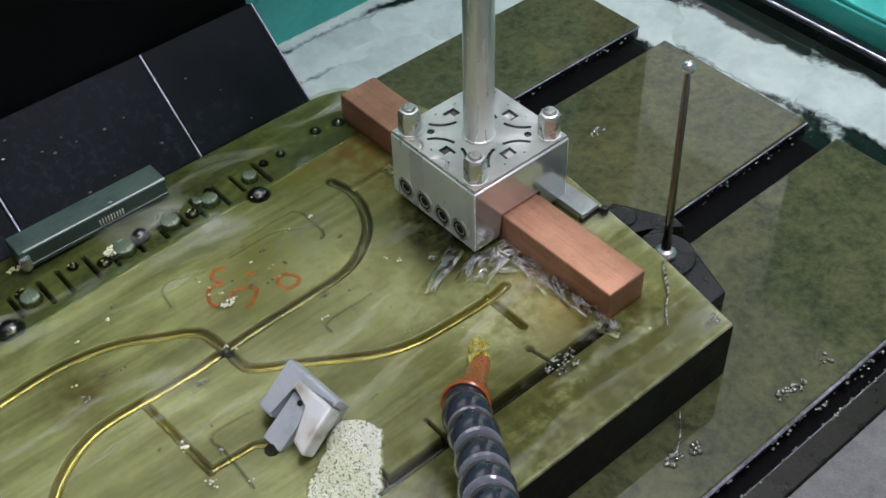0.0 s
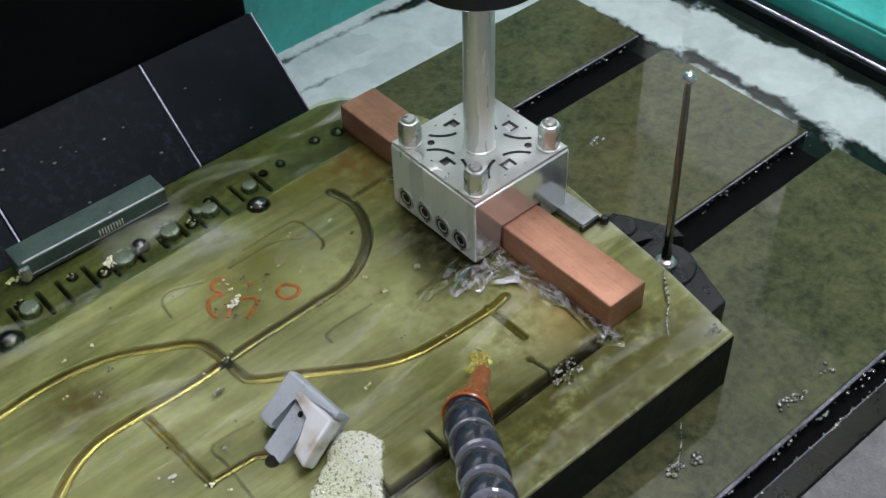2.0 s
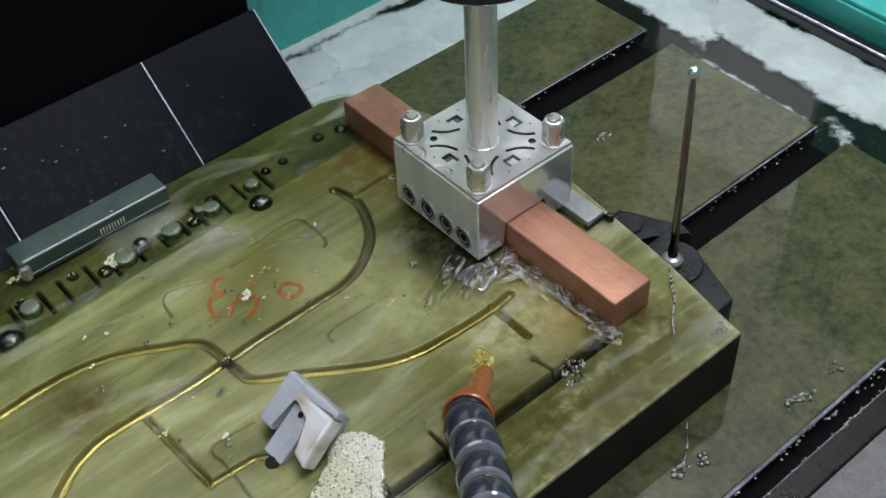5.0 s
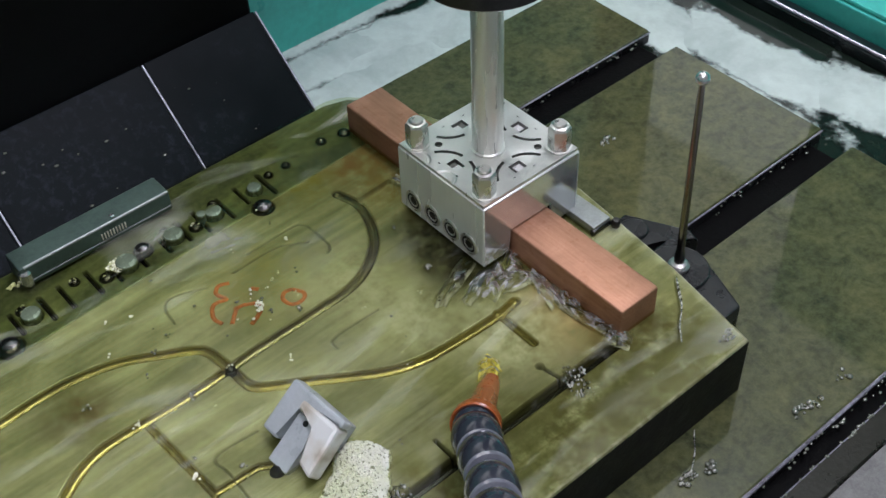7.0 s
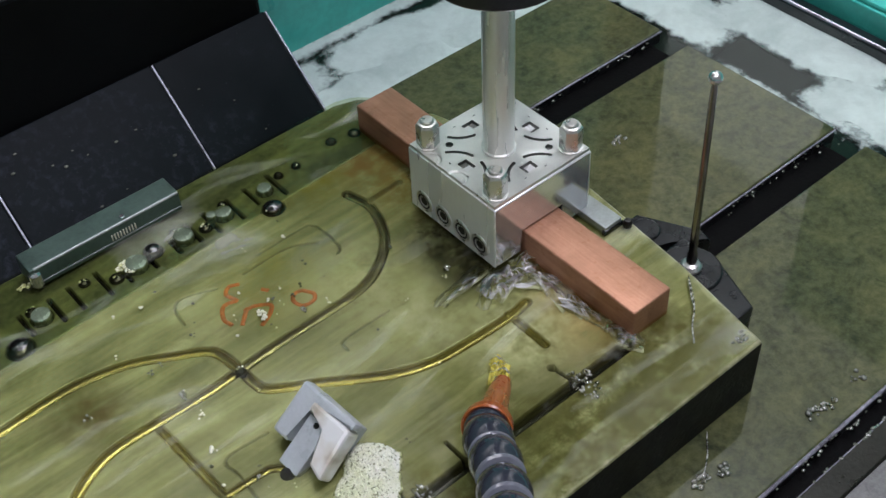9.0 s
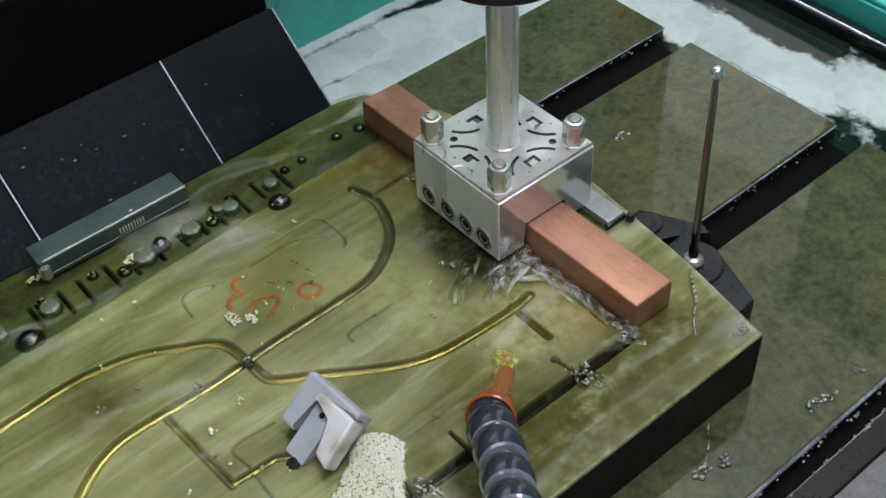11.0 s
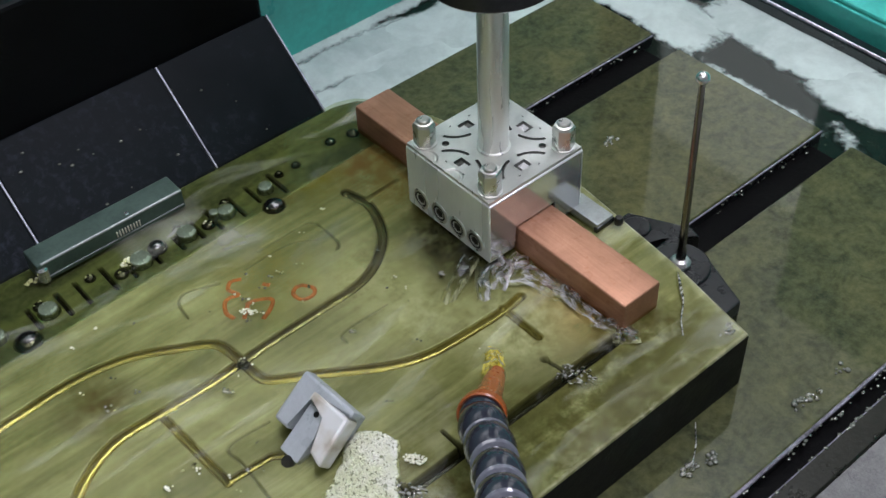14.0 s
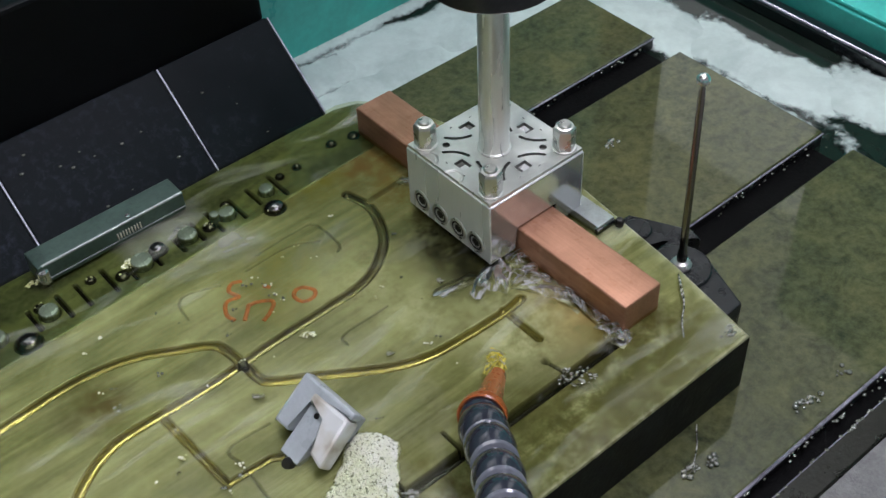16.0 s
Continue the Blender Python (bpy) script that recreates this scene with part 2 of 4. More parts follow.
def liquid(name, tint, ripple, strength, rough=0.03, white=0.0, grain=13, ior=1.45, milk_sheen_colour=(0.62, 0.65, 0.55), cloudy=(0.54, 0.74)):
    """A thin clear layer: it tints what lies under it and mirrors what is above."""
    m = Mat(name)
    clear = m.t.nodes.new("ShaderNodeBsdfTransparent")
    haze = m.noise(grain, 4, 0.6, m.mapped((0.6, 2.2, 1)), 1.2)
    m.link(m.ramp(haze, [(0.35, tint), (0.7, tuple(min(1, c * 1.25) for c in tint))]), clear.inputs[0])
    gloss = m.node("ShaderNodeBsdfGlossy", Roughness=rough)
    fres = m.node("ShaderNodeFresnel", IOR=ior)
    wave = m.noise(ripple, 3, 0.5, distort=0.8)
    m.bump(wave, strength, 0.004, to=gloss.inputs["Normal"])
    m.link(gloss.inputs["Normal"].links[0].from_socket, fres.inputs["Normal"])
    mix = m.t.nodes.new("ShaderNodeMixShader")
    m.link(fres.outputs[0], mix.inputs[0])
    base = clear.outputs[0]
    # diffuse white: cloudiness in splashes, painted whitish reflections on the oil film
    if white:
        milk_sheen = m.node("ShaderNodeBsdfDiffuse")
        milk_sheen.inputs[0].default_value = (*milk_sheen_colour, 1)
        mm = m.t.nodes.new("ShaderNodeMixShader")
        m.link(m.value(haze, 0.0, white, *cloudy), mm.inputs[0])
        m.link(base, mm.inputs[1])
        m.link(milk_sheen.outputs[0], mm.inputs[2])
        base = mm.outputs[0]
    m.link(base, mix.inputs[1])
    m.link(gloss.outputs[0], mix.inputs[2])
    m.link(mix.outputs[0], m.out.inputs[0])
    return m.m


def foam_raft_material():
    """White scum on the tank oil, thinning out raggedly towards its rim."""
    m = Mat("white_tank_scum")
    cloud, fine = m.noise(26, 5, 0.65, distort=0.5), m.noise(150, 4, 0.7)
    c = m.ramp(cloud, [(0.3, (0.31, 0.39, 0.36)), (0.6, (0.52, 0.62, 0.57))])
    c = m.mix(0.2, c, m.ramp(fine, [(0.3, (0.30, 0.36, 0.33)), (0.7, (0.66, 0.74, 0.70))]))
    rim = m.t.nodes.new("ShaderNodeAttribute")
    rim.attribute_name = "rim"
    ragged = m.node("ShaderNodeMath")
    ragged.operation = "ADD"
    m.link(rim.outputs["Fac"], ragged.inputs[0])
    m.link(m.value(m.noise(110, 5, 0.65), -0.20, 0.20, 0.3, 0.7), ragged.inputs[1])
    m.set(Base_Color=c, Roughness=0.4, Alpha=m.value(ragged.outputs[0], 0.0, 1.0, 0.05, 0.36))
    m.bump(fine, 0.1, 0.001)
    return m.m


def stained_white():
    m = Mat("stained_white_plastic")
    stain, fine = m.noise(75, 3, 0.5), m.noise(700, 3, 0.6)
    c = m.ramp(stain, [(0.30, (0.30, 0.22, 0.14)), (0.46, (0.62, 0.60, 0.54)), (0.6, (0.76, 0.77, 0.76))])
    m.set(Base_Color=c, Roughness=m.value(fine, 0.28, 0.45, 0.3, 0.7), Coat_Weight=0.3)
    m.bump(fine, 0.08, 0.0004)
    return m.m


WHITE_PLASTIC = stained_white()
COPPER, PLATE, TABLE, SCUM = copper(), plate_steel(), table_steel(), foam_raft_material()
OIL = liquid("yellow_green_oil", (0.68, 0.70, 0.52), 30, 0.16, rough=0.04, white=0.40, grain=17, ior=1.36)
SPLASH = liquid("clear_splash", (0.80, 0.80, 0.72), 60, 0.10, 0.32, white=0.9, grain=75, ior=1.3, milk_sheen_colour=(0.76, 0.77, 0.80), cloudy=(0.46, 0.64))
JET_OIL = liquid("yellow_jet_oil", (0.85, 0.78, 0.30), 120, 0.15, 0.3, white=0.9, grain=160, ior=1.2, milk_sheen_colour=(0.66, 0.58, 0.12), cloudy=(0.38, 0.58))
BUBBLE = liquid("clear_bubble", (0.82, 0.82, 0.70), 60, 0.05, 0.03, white=0.7, grain=300, ior=1.6, milk_sheen_colour=(0.82, 0.84, 0.76), cloudy=(0.42, 0.66))
DARK_OIL = simple("dark_tank_oil", (0.010, 0.017, 0.012), 0.05, 0.0, 0.4, 30, 0.04, spec=0.28)
COLUMN_PAINT = simple("dark_machine_paint", (0.020, 0.024, 0.020), 0.5, 0.0, 0.3, 6, 0.1)
DROPLET = simple("bright_oil_droplet", (0.13, 0.14, 0.11), 0.05, 0.0, 0.2, 300, 0.0, coat=0.8, spec=1.0)


# ---- mesh helpers ----
def mesh_of(name, bm, smooth=None):
    me = bpy.data.meshes.new(name)
    bmesh.ops.recalc_face_normals(bm, faces=bm.faces)
    bm.to_mesh(me)
    bm.free()
    if smooth is not None:
        me.polygons.foreach_set("use_smooth", [True] * len(me.polygons))
        me.set_sharp_from_angle(angle=radians(smooth))
    return me


def part(name, bm, material, parent=None, label="", m=None, smooth=20):
    """Links a bmesh as one mesh object, under a thing or a part."""
    ob = new(name, mesh_of(name, bm, smooth))
    ob.data.materials.append(material)
    ob.parent = parent
    if m is not None:
        ob.matrix_basis = m
    if label:
        ob["label"] = label
    return ob


def thing(name, label, category, m=None, group=""):
    ob = new(name)
    ob.empty_display_size = 0.01
    if m is not None:
        ob.matrix_basis = m
    return tagged(ob, label, category, group)


def box(x0, y0, z0, x1, y1, z1, bevel=0.0, seg=2):
    bm = bmesh.new()
    bmesh.ops.create_cube(bm, size=1)
    for v in bm.verts:
        v.co = Vector(((x0, x1)[v.co.x > 0], (y0, y1)[v.co.y > 0], (z0, z1)[v.co.z > 0]))
    if bevel:
        bmesh.ops.bevel(bm, geom=bm.edges[:], offset=bevel, segments=seg, profile=0.5, affect="EDGES")
    return bm


def lathe(profile, n=32, axis=None):
    """A turned body from (radius, height) pairs."""
    bm = bmesh.new()
    rings = []
    for r, z in profile:
        if r < 1e-6:
            rings.append([bm.verts.new((0, 0, z))])
        else:
            rings.append([bm.verts.new((r * math.cos(a), r * math.sin(a), z)) for a in (2 * math.pi * i / n for i in range(n))])
    for a, b in zip(rings, rings[1:]):
        for i in range(n):
            j = (i + 1) % n
            if len(a) == 1 and len(b) > 1:
                bm.faces.new((a[0], b[i], b[j]))
            elif len(b) == 1 and len(a) > 1:
                bm.faces.new((a[i], a[j], b[0]))
            elif len(a) > 1:
                bm.faces.new((a[i], a[j], b[j], b[i]))
    if axis is not None:
        bmesh.ops.transform(bm, matrix=axis, verts=bm.verts)
    return bm


def prism(points, z0, z1, bevel=0.0):
    bm = bmesh.new()
    low = [bm.verts.new((x, y, z0)) for x, y in points]
    top = [bm.verts.new((x, y, z1)) for x, y in points]
    bm.faces.new(low[::-1])
    bm.faces.new(top)
    n = len(points)
    for i in range(n):
        bm.faces.new((low[i], low[(i + 1) % n], top[(i + 1) % n], top[i]))
    if bevel:
        bmesh.ops.bevel(bm, geom=bm.edges[:], offset=bevel, segments=2, profile=0.5, affect="EDGES")
    return bm


def curve_points(pts, step=0.0015):
    """A smooth line through the points (Catmull-Rom)."""
    p = [np.array(q, float) for q in pts]
    p = [2 * p[0] - p[1]] + p + [2 * p[-1] - p[-2]]
    out = []
    for a, b, c, d in zip(p, p[1:], p[2:], p[3:]):
        n = max(1, int(np.linalg.norm(c - b) / step))
        for i in range(n):
            t = i / n
            out.append(0.5 * (2 * b + (c - a) * t + (2 * a - 5 * b + 4 * c - d) * t * t + (3 * b - a - 3 * c + d) * t ** 3))
    out.append(p[-2])
    return out


def tube(pts, radius, n=8):
    bm = bmesh.new()
    pts = [Vector(p) for p in pts]
    rings = []
    for i, p in enumerate(pts):
        way = (pts[min(i + 1, len(pts) - 1)] - pts[max(i - 1, 0)]).normalized()
        q = way.to_track_quat("Z", "Y")
        rings.append([bm.verts.new(p + q @ Vector((radius * math.cos(a), radius * math.sin(a), 0))) for a in (2 * math.pi * k / n for k in range(n))])
    for a, b in zip(rings, rings[1:]):
        for k in range(n):
            bm.faces.new((a[k], a[(k + 1) % n], b[(k + 1) % n], b[k]))
    bm.faces.new(rings[0][::-1])
    bm.faces.new(rings[-1])
    return bm


def line_distance(X, Y, pts):
    d = np.full(X.shape, 1e9)
    for (ax, ay), (bx, by) in zip(pts, pts[1:]):
        ux, uy = bx - ax, by - ay
        t = np.clip(((X - ax) * ux + (Y - ay) * uy) / (ux * ux + uy * uy + 1e-15), 0, 1)
        d = np.minimum(d, np.hypot(X - ax - t * ux, Y - ay - t * uy))
    return d


def relief(name, X, Y, Z, bottom, kind=None, side_kind=0, sharp=72):
    """A solid whose top is a grid of heights and whose sides go down to the bottom."""
    ny, nx = X.shape
    co = np.stack([X, Y, Z], -1).reshape(-1, 3)
    idx = np.arange(ny * nx).reshape(ny, nx)
    quads = np.stack([idx[:-1, :-1], idx[:-1, 1:], idx[1:, 1:], idx[1:, :-1]], -1).reshape(-1, 4)
    rim = np.concatenate([idx[0, :-1], idx[:-1, -1], idx[-1, :0:-1], idx[:0:-1, 0]])
    low = co[rim].copy()
    low[:, 2] = bottom
    n, k = len(co), len(rim)
    edge, base = n + np.arange(k), n + k + np.arange(k)
    side = np.stack([edge, base, np.roll(base, -1), np.roll(edge, -1)], -1)
    low = np.concatenate([co[rim], low])
    co = np.concatenate([co, low])
    quads = np.concatenate([quads, side])
    me = bpy.data.meshes.new(name)
    me.vertices.add(len(co))
    me.vertices.foreach_set("co", co.astype(np.float32).ravel())
    me.loops.add(quads.size)
    me.loops.foreach_set("vertex_index", quads.astype(np.int32).ravel())
    me.polygons.add(len(quads))
    me.polygons.foreach_set("loop_start", (np.arange(len(quads)) * 4).astype(np.int32))
    me.polygons.foreach_set("use_smooth", np.ones(len(quads), bool))
    if kind is not None:
        k = kind[:-1, :-1].ravel()
        me.polygons.foreach_set("material_index", np.concatenate([k, np.full(len(side), side_kind)]).astype(np.int32))
    me.update(calc_edges=True)
    me.validate()
    me.set_sharp_from_angle(angle=radians(sharp))
    return me


# ---- the tank and the table ----
TABLE_Z, FLUID_Z = -0.029, -0.036


def structure(name, bm, material, label, category, smooth=20):
    return tagged(part(name, bm, material, smooth=smooth), label, category, kind="structure")


structure("tank_fluid", box(-0.9, -0.9, -0.06, 0.262, 0.214, FLUID_Z), DARK_OIL, "dark green dielectric oil standing in the tank", "fluid")
structure("tray_floor", box(-0.9, -0.9, -0.06, 0.262, -0.1398, FLUID_Z + 0.001), TRAY, "wet mottled grey floor of the tank tray", "tray")
structure("tank_wall_rear", box(-0.92, 0.214, -0.2, 0.292, 0.234, 0.205, 0.002), TEAL, "glossy teal painted rear wall of the tank", "tank wall")
structure("tank_rim_side", box(0.2735, -0.9, -0.0165, 0.50, 0.2335, -0.0140, 0.001), TEAL, "glossy teal flat rim of the tank", "tank rim")
structure("tank_wall_side", box(0.272, -0.9, -0.2, 0.292, 0.2135, -0.0167, 0.001), TEAL, "glossy teal painted side wall of the tank", "tank wall")
structure("tank_wall_west", box(-0.92, -0.9, -0.2, -0.9005, 0.2135, 0.12, 0.002), TEAL, "glossy teal painted side wall of the tank", "tank wall")
structure("tank_wall_front", box(-0.92, -0.92, -0.2, 0.292, -0.9005, 0.12, 0.002), TEAL, "glossy teal painted front wall of the tank", "tank wall")
structure("machine_base", box(-0.88, -0.88, -1.0, 0.27, 0.21, -0.0605, 0.004), WALL_BLACK, "dark machine base under the tank", "machine base")
structure("tank_lip", box(0.2625, -0.9, -0.06, 0.2715, 0.2135, -0.029, 0.0012), RUBBER, "wet black lip along the tank wall", "trim")
# thin tube drawn as the lip's highlight
structure("lip_highlight", tube([(0.2640, -0.9, -0.0288), (0.2640, 0.2130, -0.0288)], 0.0011, 8), EDGE_HIGHLIGHT, "pale tube painted as the highlight on the wet tank lip", "trim")
structure("tank_wall_outer", box(0.5005, -0.9, -0.2, 0.52, 0.16, 0.46, 0.002), TEAL, "teal painted upright side of the tank", "tank wall")
structure("machine_column", box(0.44, 0.40, -1.0, 0.60, 0.66, 1.0, 0.01), COLUMN_PAINT, "dark painted column of the machine", "machine column")
structure("room_wall_north", box(-2.6, 2.5, -1, 2.6, 2.6, 2.4), ROOM, "pale grey workshop wall", "wall")
structure("room_wall_south", box(-2.6, -2.6, -1, 2.6, -2.5, 2.4), ROOM, "pale grey workshop wall", "wall")
structure("room_wall_east", box(2.5, -2.499, -1, 2.6, 2.499, 2.4), ROOM, "pale grey workshop wall", "wall")
structure("room_wall_west", box(-2.6, -2.499, -1, -2.5, 2.499, 2.4), ROOM, "pale grey workshop wall", "wall")
structure("floor", box(-2.6, -2.6, -1.1, 2.6, 2.6, -1.001), ROOM, "grey workshop floor", "floor")
structure("ceiling", box(-2.6, -2.6, 2.401, 2.6, 2.6, 2.5), ROOM, "pale workshop ceiling", "ceiling")


def machine_table():
    t = thing("machine_table", "olive oil-covered steel table with dark T-slots", "machine table")
    for y0, y1 in ((0.0915, 0.150), (-0.0165, 0.0735), (-0.1215, -0.0335)):
        part("table_slab", box(-0.5, y0, -0.048, 0.1975, y1, TABLE_Z, 0.0009), TABLE, t)
        part("slot_face", box(-0.5, y0 - 0.0008, -0.048, 0.1965, y0 - 0.0002, TABLE_Z - 0.0012, 0.0002), BLACK_STEEL, t, "thin black sheet on the wet slot side")
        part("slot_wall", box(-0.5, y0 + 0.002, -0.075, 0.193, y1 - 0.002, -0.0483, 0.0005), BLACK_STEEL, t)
    # shallow slot bottoms, coloured with the shade of a deep slot
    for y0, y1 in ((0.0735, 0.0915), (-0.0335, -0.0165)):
        part("slot_floor", box(-0.5, y0 - 0.004, -0.075, 0.19, y1 + 0.004, -0.0345, 0.0005), SLOT_BLACK, t, "wet slot bottom with its deep shade in the colour")
        # thin tubes drawn as highlights along the slot and ledge edges
        part("slot_lip_highlight", tube([(-0.5, y1 - 0.0006, TABLE_Z - 0.0009), (0.197, y1 - 0.0006, TABLE_Z - 0.0007)], 0.0005, 8), EDGE_HIGHLIGHT, t)
    part("ledge_highlight", tube([(-0.5, -0.1293, -0.0336), (0.197, -0.1293, -0.0336)], 0.0003, 8), EDGE_HIGHLIGHT, t)
    part("ledge", box(-0.5, -0.1395, -0.06, 0.1975, -0.1290, -0.0335, 0.0006), DARK_LEDGE, t, "olive wet lower ledge")
    part("slot_floor", box(-0.5, -0.131, -0.06, 0.1975, -0.1195, -0.0352, 0.0004), SLOT_BLACK, t, "wet slot bottom with its deep shade in the colour")
    part("slot_lip_highlight", tube([(-0.5, -0.1219, TABLE_Z - 0.0009), (0.197, -0.1219, TABLE_Z - 0.0007)], 0.0008, 8), EDGE_HIGHLIGHT, t)
    return t


machine_table()


def guard_panel(x0, x1, rise=0.042):
    """One black panel of the sloping guard behind the plate; it rises away at 40 degrees."""
    t = thing("guard_panel", "black scuffed sloping guard panel with a bare joint", "panel", pose(0, 0.1275, -0.003, 40, 0, 0), "sloping guard panels")
    part("panel", box(x0 + 0.0007, 0, -0.006, x1 - 0.0007, 0.053, 0, 0.0006), PANEL_BLACK, t)
    part("joint_strip", box(x1 - 0.0004, 0.001, -0.006, x1 + 0.0004, 0.0525, 0.0004, 0.0001), PANEL_EDGE, t, "bare pale metal joint")
    return t


for x0, x1 in ((-0.45, -0.205), (-0.205, -0.1275), (-0.1275, -0.045), (-0.045, 0.0135)):
    guard_panel(x0, x1)
structure("rear_cover", box(-0.45, 0.1705, -0.05, 0.0135, 0.180, 0.085, 0.002), WALL_BLACK, "matt black rear cover of the machine", "cover")


# ---- the mould plate ----
def plate_right(y):
    return np.interp(y, [-0.09, -0.047, 0.009, 0.045, 0.09, 0.116, 0.1225, 0.1265], [0.0485, 0.0560, 0.0618, 0.059, 0.046, 0.034, 0.028, 0.016])


RUNNER_A = [(-.24, .058), (-.205, .058), (-.174, .060), (-.151, .061), (-.130, .057), (-.112, .0475), (-.104, .0425), (-.101, .038), (-.0995, .026), (-.0990, .0175), (-.0965, .0125), (-.082, .003), (-.061, -.011), (-.048, -.0165), (-.035, -.0185), (-.011, -.0195), (-.001, -.0185)]
RUNNER_B = [(-.0145, .075), (-.012, .064), (-.0145, .053), (-.020, .043), (-.0275, .036), (-.036, .031), (-.046, .0285), (-.060, .028), (-.087, .0275), (-.113, .026), (-.135, .0265), (-.150, .0265), (-.160, .024), (-.169, .019), (-.177, .012), (-.184, .002)]
SLOT_CUTS = ((-.1475, .0937, .1057), (-.1350, .0923, .1061), (-.1266, .0928, .1065), (-.1148, .0924, .1066), (-.1058, .0930, .0985), (-.0945, .0932, .1003), (-.0832, .0936, .1019), (-.0736, .0937, .1058), (-.0651, .0928, .1066), (-.0535, .0931, .1065), (-.0443, .0960, .1073), (-.0323, .0935, .1077))
HOLES = ((-.1545, .0905, .0056), (-.0418, .0890, .0050), (-.0995, .0265, .0022), (-.1430, .1043, .0026), (-.1205, .1044, .0024), (-.1098, .098, .0031), (-.0915, .1011, .0042), (-.0685, .0984, .0030), (-.0795, .1050, .0022), (-.0562, .1051, .0024), (-.0286, .1044, .0022), (-.0195, .1045, .0022), (.001, .107, .0026), (.012, .105, .0030))
PLUGS = ((-.1413, .0990, .0040), (-.1003, .0986, .0045), (-.0783, .0993, .0042), (-.0590, .0996, .0038), (-.0384, .1003, .0032), (-.0635, .1015, .0024), (-.163, .100, .0040))


def mould_plate():
    step = 0.00032
    ys = np.concatenate([np.arange(-0.0897, 0.1265, step), [0.1265]])
    left = np.arange(-0.215, 0.009, step)
    us = np.linspace(0, 1, int(0.052 / step))[1:]
    Y, X = np.meshgrid(ys, left, indexing="ij")
    X = np.concatenate([X, left[-1] + us[None, :] * (plate_right(ys) - left[-1])[:, None]], 1)
    Y = np.repeat(ys[:, None], X.shape[1], 1)
    border = Y - np.interp(X, [-.148, .018], [.0855, .0925])
    strip = np.clip(border / 0.0006, 0, 1)
    Z = -0.0006 * strip

    def groove(pts, r, depth=None, smooth=True):
        d = line_distance(X, Y, curve_points(pts, 0.002) if smooth else pts)
        if depth is None:
            return -0.95 * r * np.clip(1 - (d / r) ** 2, 0, None), np.clip((r - d) / 0.0005, 0, 1)
        return -depth * np.clip((r - d) / 0.0004, 0, 1), np.clip((r - d) / 0.0004, 0, 1)

    runner, pit_shade = np.zeros_like(X), np.zeros_like(X)
    for pts, r, smooth in ((RUNNER_A, .0024, True), (RUNNER_B, .0024, True), ([(-.135, .025), (-.133, -.015)], .0019, False), ([(-.133, -.0145), (-.116, -.0155), (-.111, -.019)], .0018, False), ([(-.010, -.0185), (-.010, -.038)], .0020, False)):
        h, k = groove(pts, r, None, smooth)
        Z, runner = np.minimum(Z, h), np.maximum(runner, k)
    dull = groove(RUNNER_B, .0024)[1] * np.clip((X + .104) / .008, 0, 1) * .9
    Z = np.minimum(Z, groove([(-.0115, .065), (.006, .066)], .0017, None, False)[0])
    Z -= 0.0010 * np.clip(1 - np.abs(border) / 0.0007, 0, 1)
    cuts = [([(-.24, -.0585), (.0115, -.0585)], .0026, .006)]
    cuts += [(pts, .0008, .003) for pts in ([(-.016, -.048), (-.0142, -.058)], [(-.065, -.047), (-.065, -.058)], [(-.090, -.047), (-.090, -.058)])]
    cuts += [([(x, y0), (x, y1)], .0011, .004) for x, y0, y1 in SLOT_CUTS]
    cuts += [([(x, y - 1e-4), (x, y)], r, .010) for x, y, r in HOLES + ((-.016, -.0475, .0016),)]
    for pts, r, depth in cuts:
        h, k = groove(pts, r, depth, False)
        Z, pit_shade = np.minimum(Z, h), np.maximum(pit_shade, k)
    for x, y, r in PLUGS:
        Z = np.minimum(Z, -0.0028 * np.clip((r + .0006 - np.hypot(X - x, Y - y)) / 0.0004, 0, 1))
    for pts in ([(-.062, .071), (-.037, .071), (-.035, .068), (-.035, .053), (-.038, .050)], [(-.103, .059), (-.1015, .068), (-.096, .071), (-.084, .0665)], [(-.042, .013), (-.061, .013), (-.065, .011), (-.065, .008)], [(-.108, -.003), (-.123, -.002), (-.126, -.005), (-.125, -.011), (-.126, -.030)], [(-.072, .066), (-.051, .066), (-.040, .060)]):
        h, k = groove(pts, .0006, .0009)
        Z, pit_shade = np.minimum(Z, h), np.maximum(pit_shade, k * .45)
    # rounded outer rim
    for d in (plate_right(Y) - X, Y + 0.0897, 0.1265 - Y):
        Z -= np.where(d < 0.0008, 0.0008 - np.sqrt(np.clip(0.0008 ** 2 - (0.0008 - d) ** 2, 0, None)), 0)
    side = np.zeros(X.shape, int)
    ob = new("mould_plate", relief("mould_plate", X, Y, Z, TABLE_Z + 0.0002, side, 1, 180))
    for name, field in (("strip", strip), ("runner", runner), ("dull", dull), ("pit_shade", pit_shade)):
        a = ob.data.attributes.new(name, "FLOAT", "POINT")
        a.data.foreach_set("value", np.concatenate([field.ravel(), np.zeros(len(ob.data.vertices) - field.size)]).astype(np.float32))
    # upright sides take a near-black material, the top the olive one
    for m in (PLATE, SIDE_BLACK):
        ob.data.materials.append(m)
    tagged(ob, "milled steel mould plate with runner grooves, flooded with green oil", "mould plate")
    for x, y, r in PLUGS:
        part("plug", lathe([(0, -.006), (r, -.006), (r, .0012), (r - .0004, .0019), (r - .0010, .0020), (0, .0021)], 28), PLUG_STEEL, ob, "flat round wet steel plug", pose(x, y, 0))
    for x, y, r in HOLES:
        if r > .0021:
            rise = .0012 if r < .004 else .0021
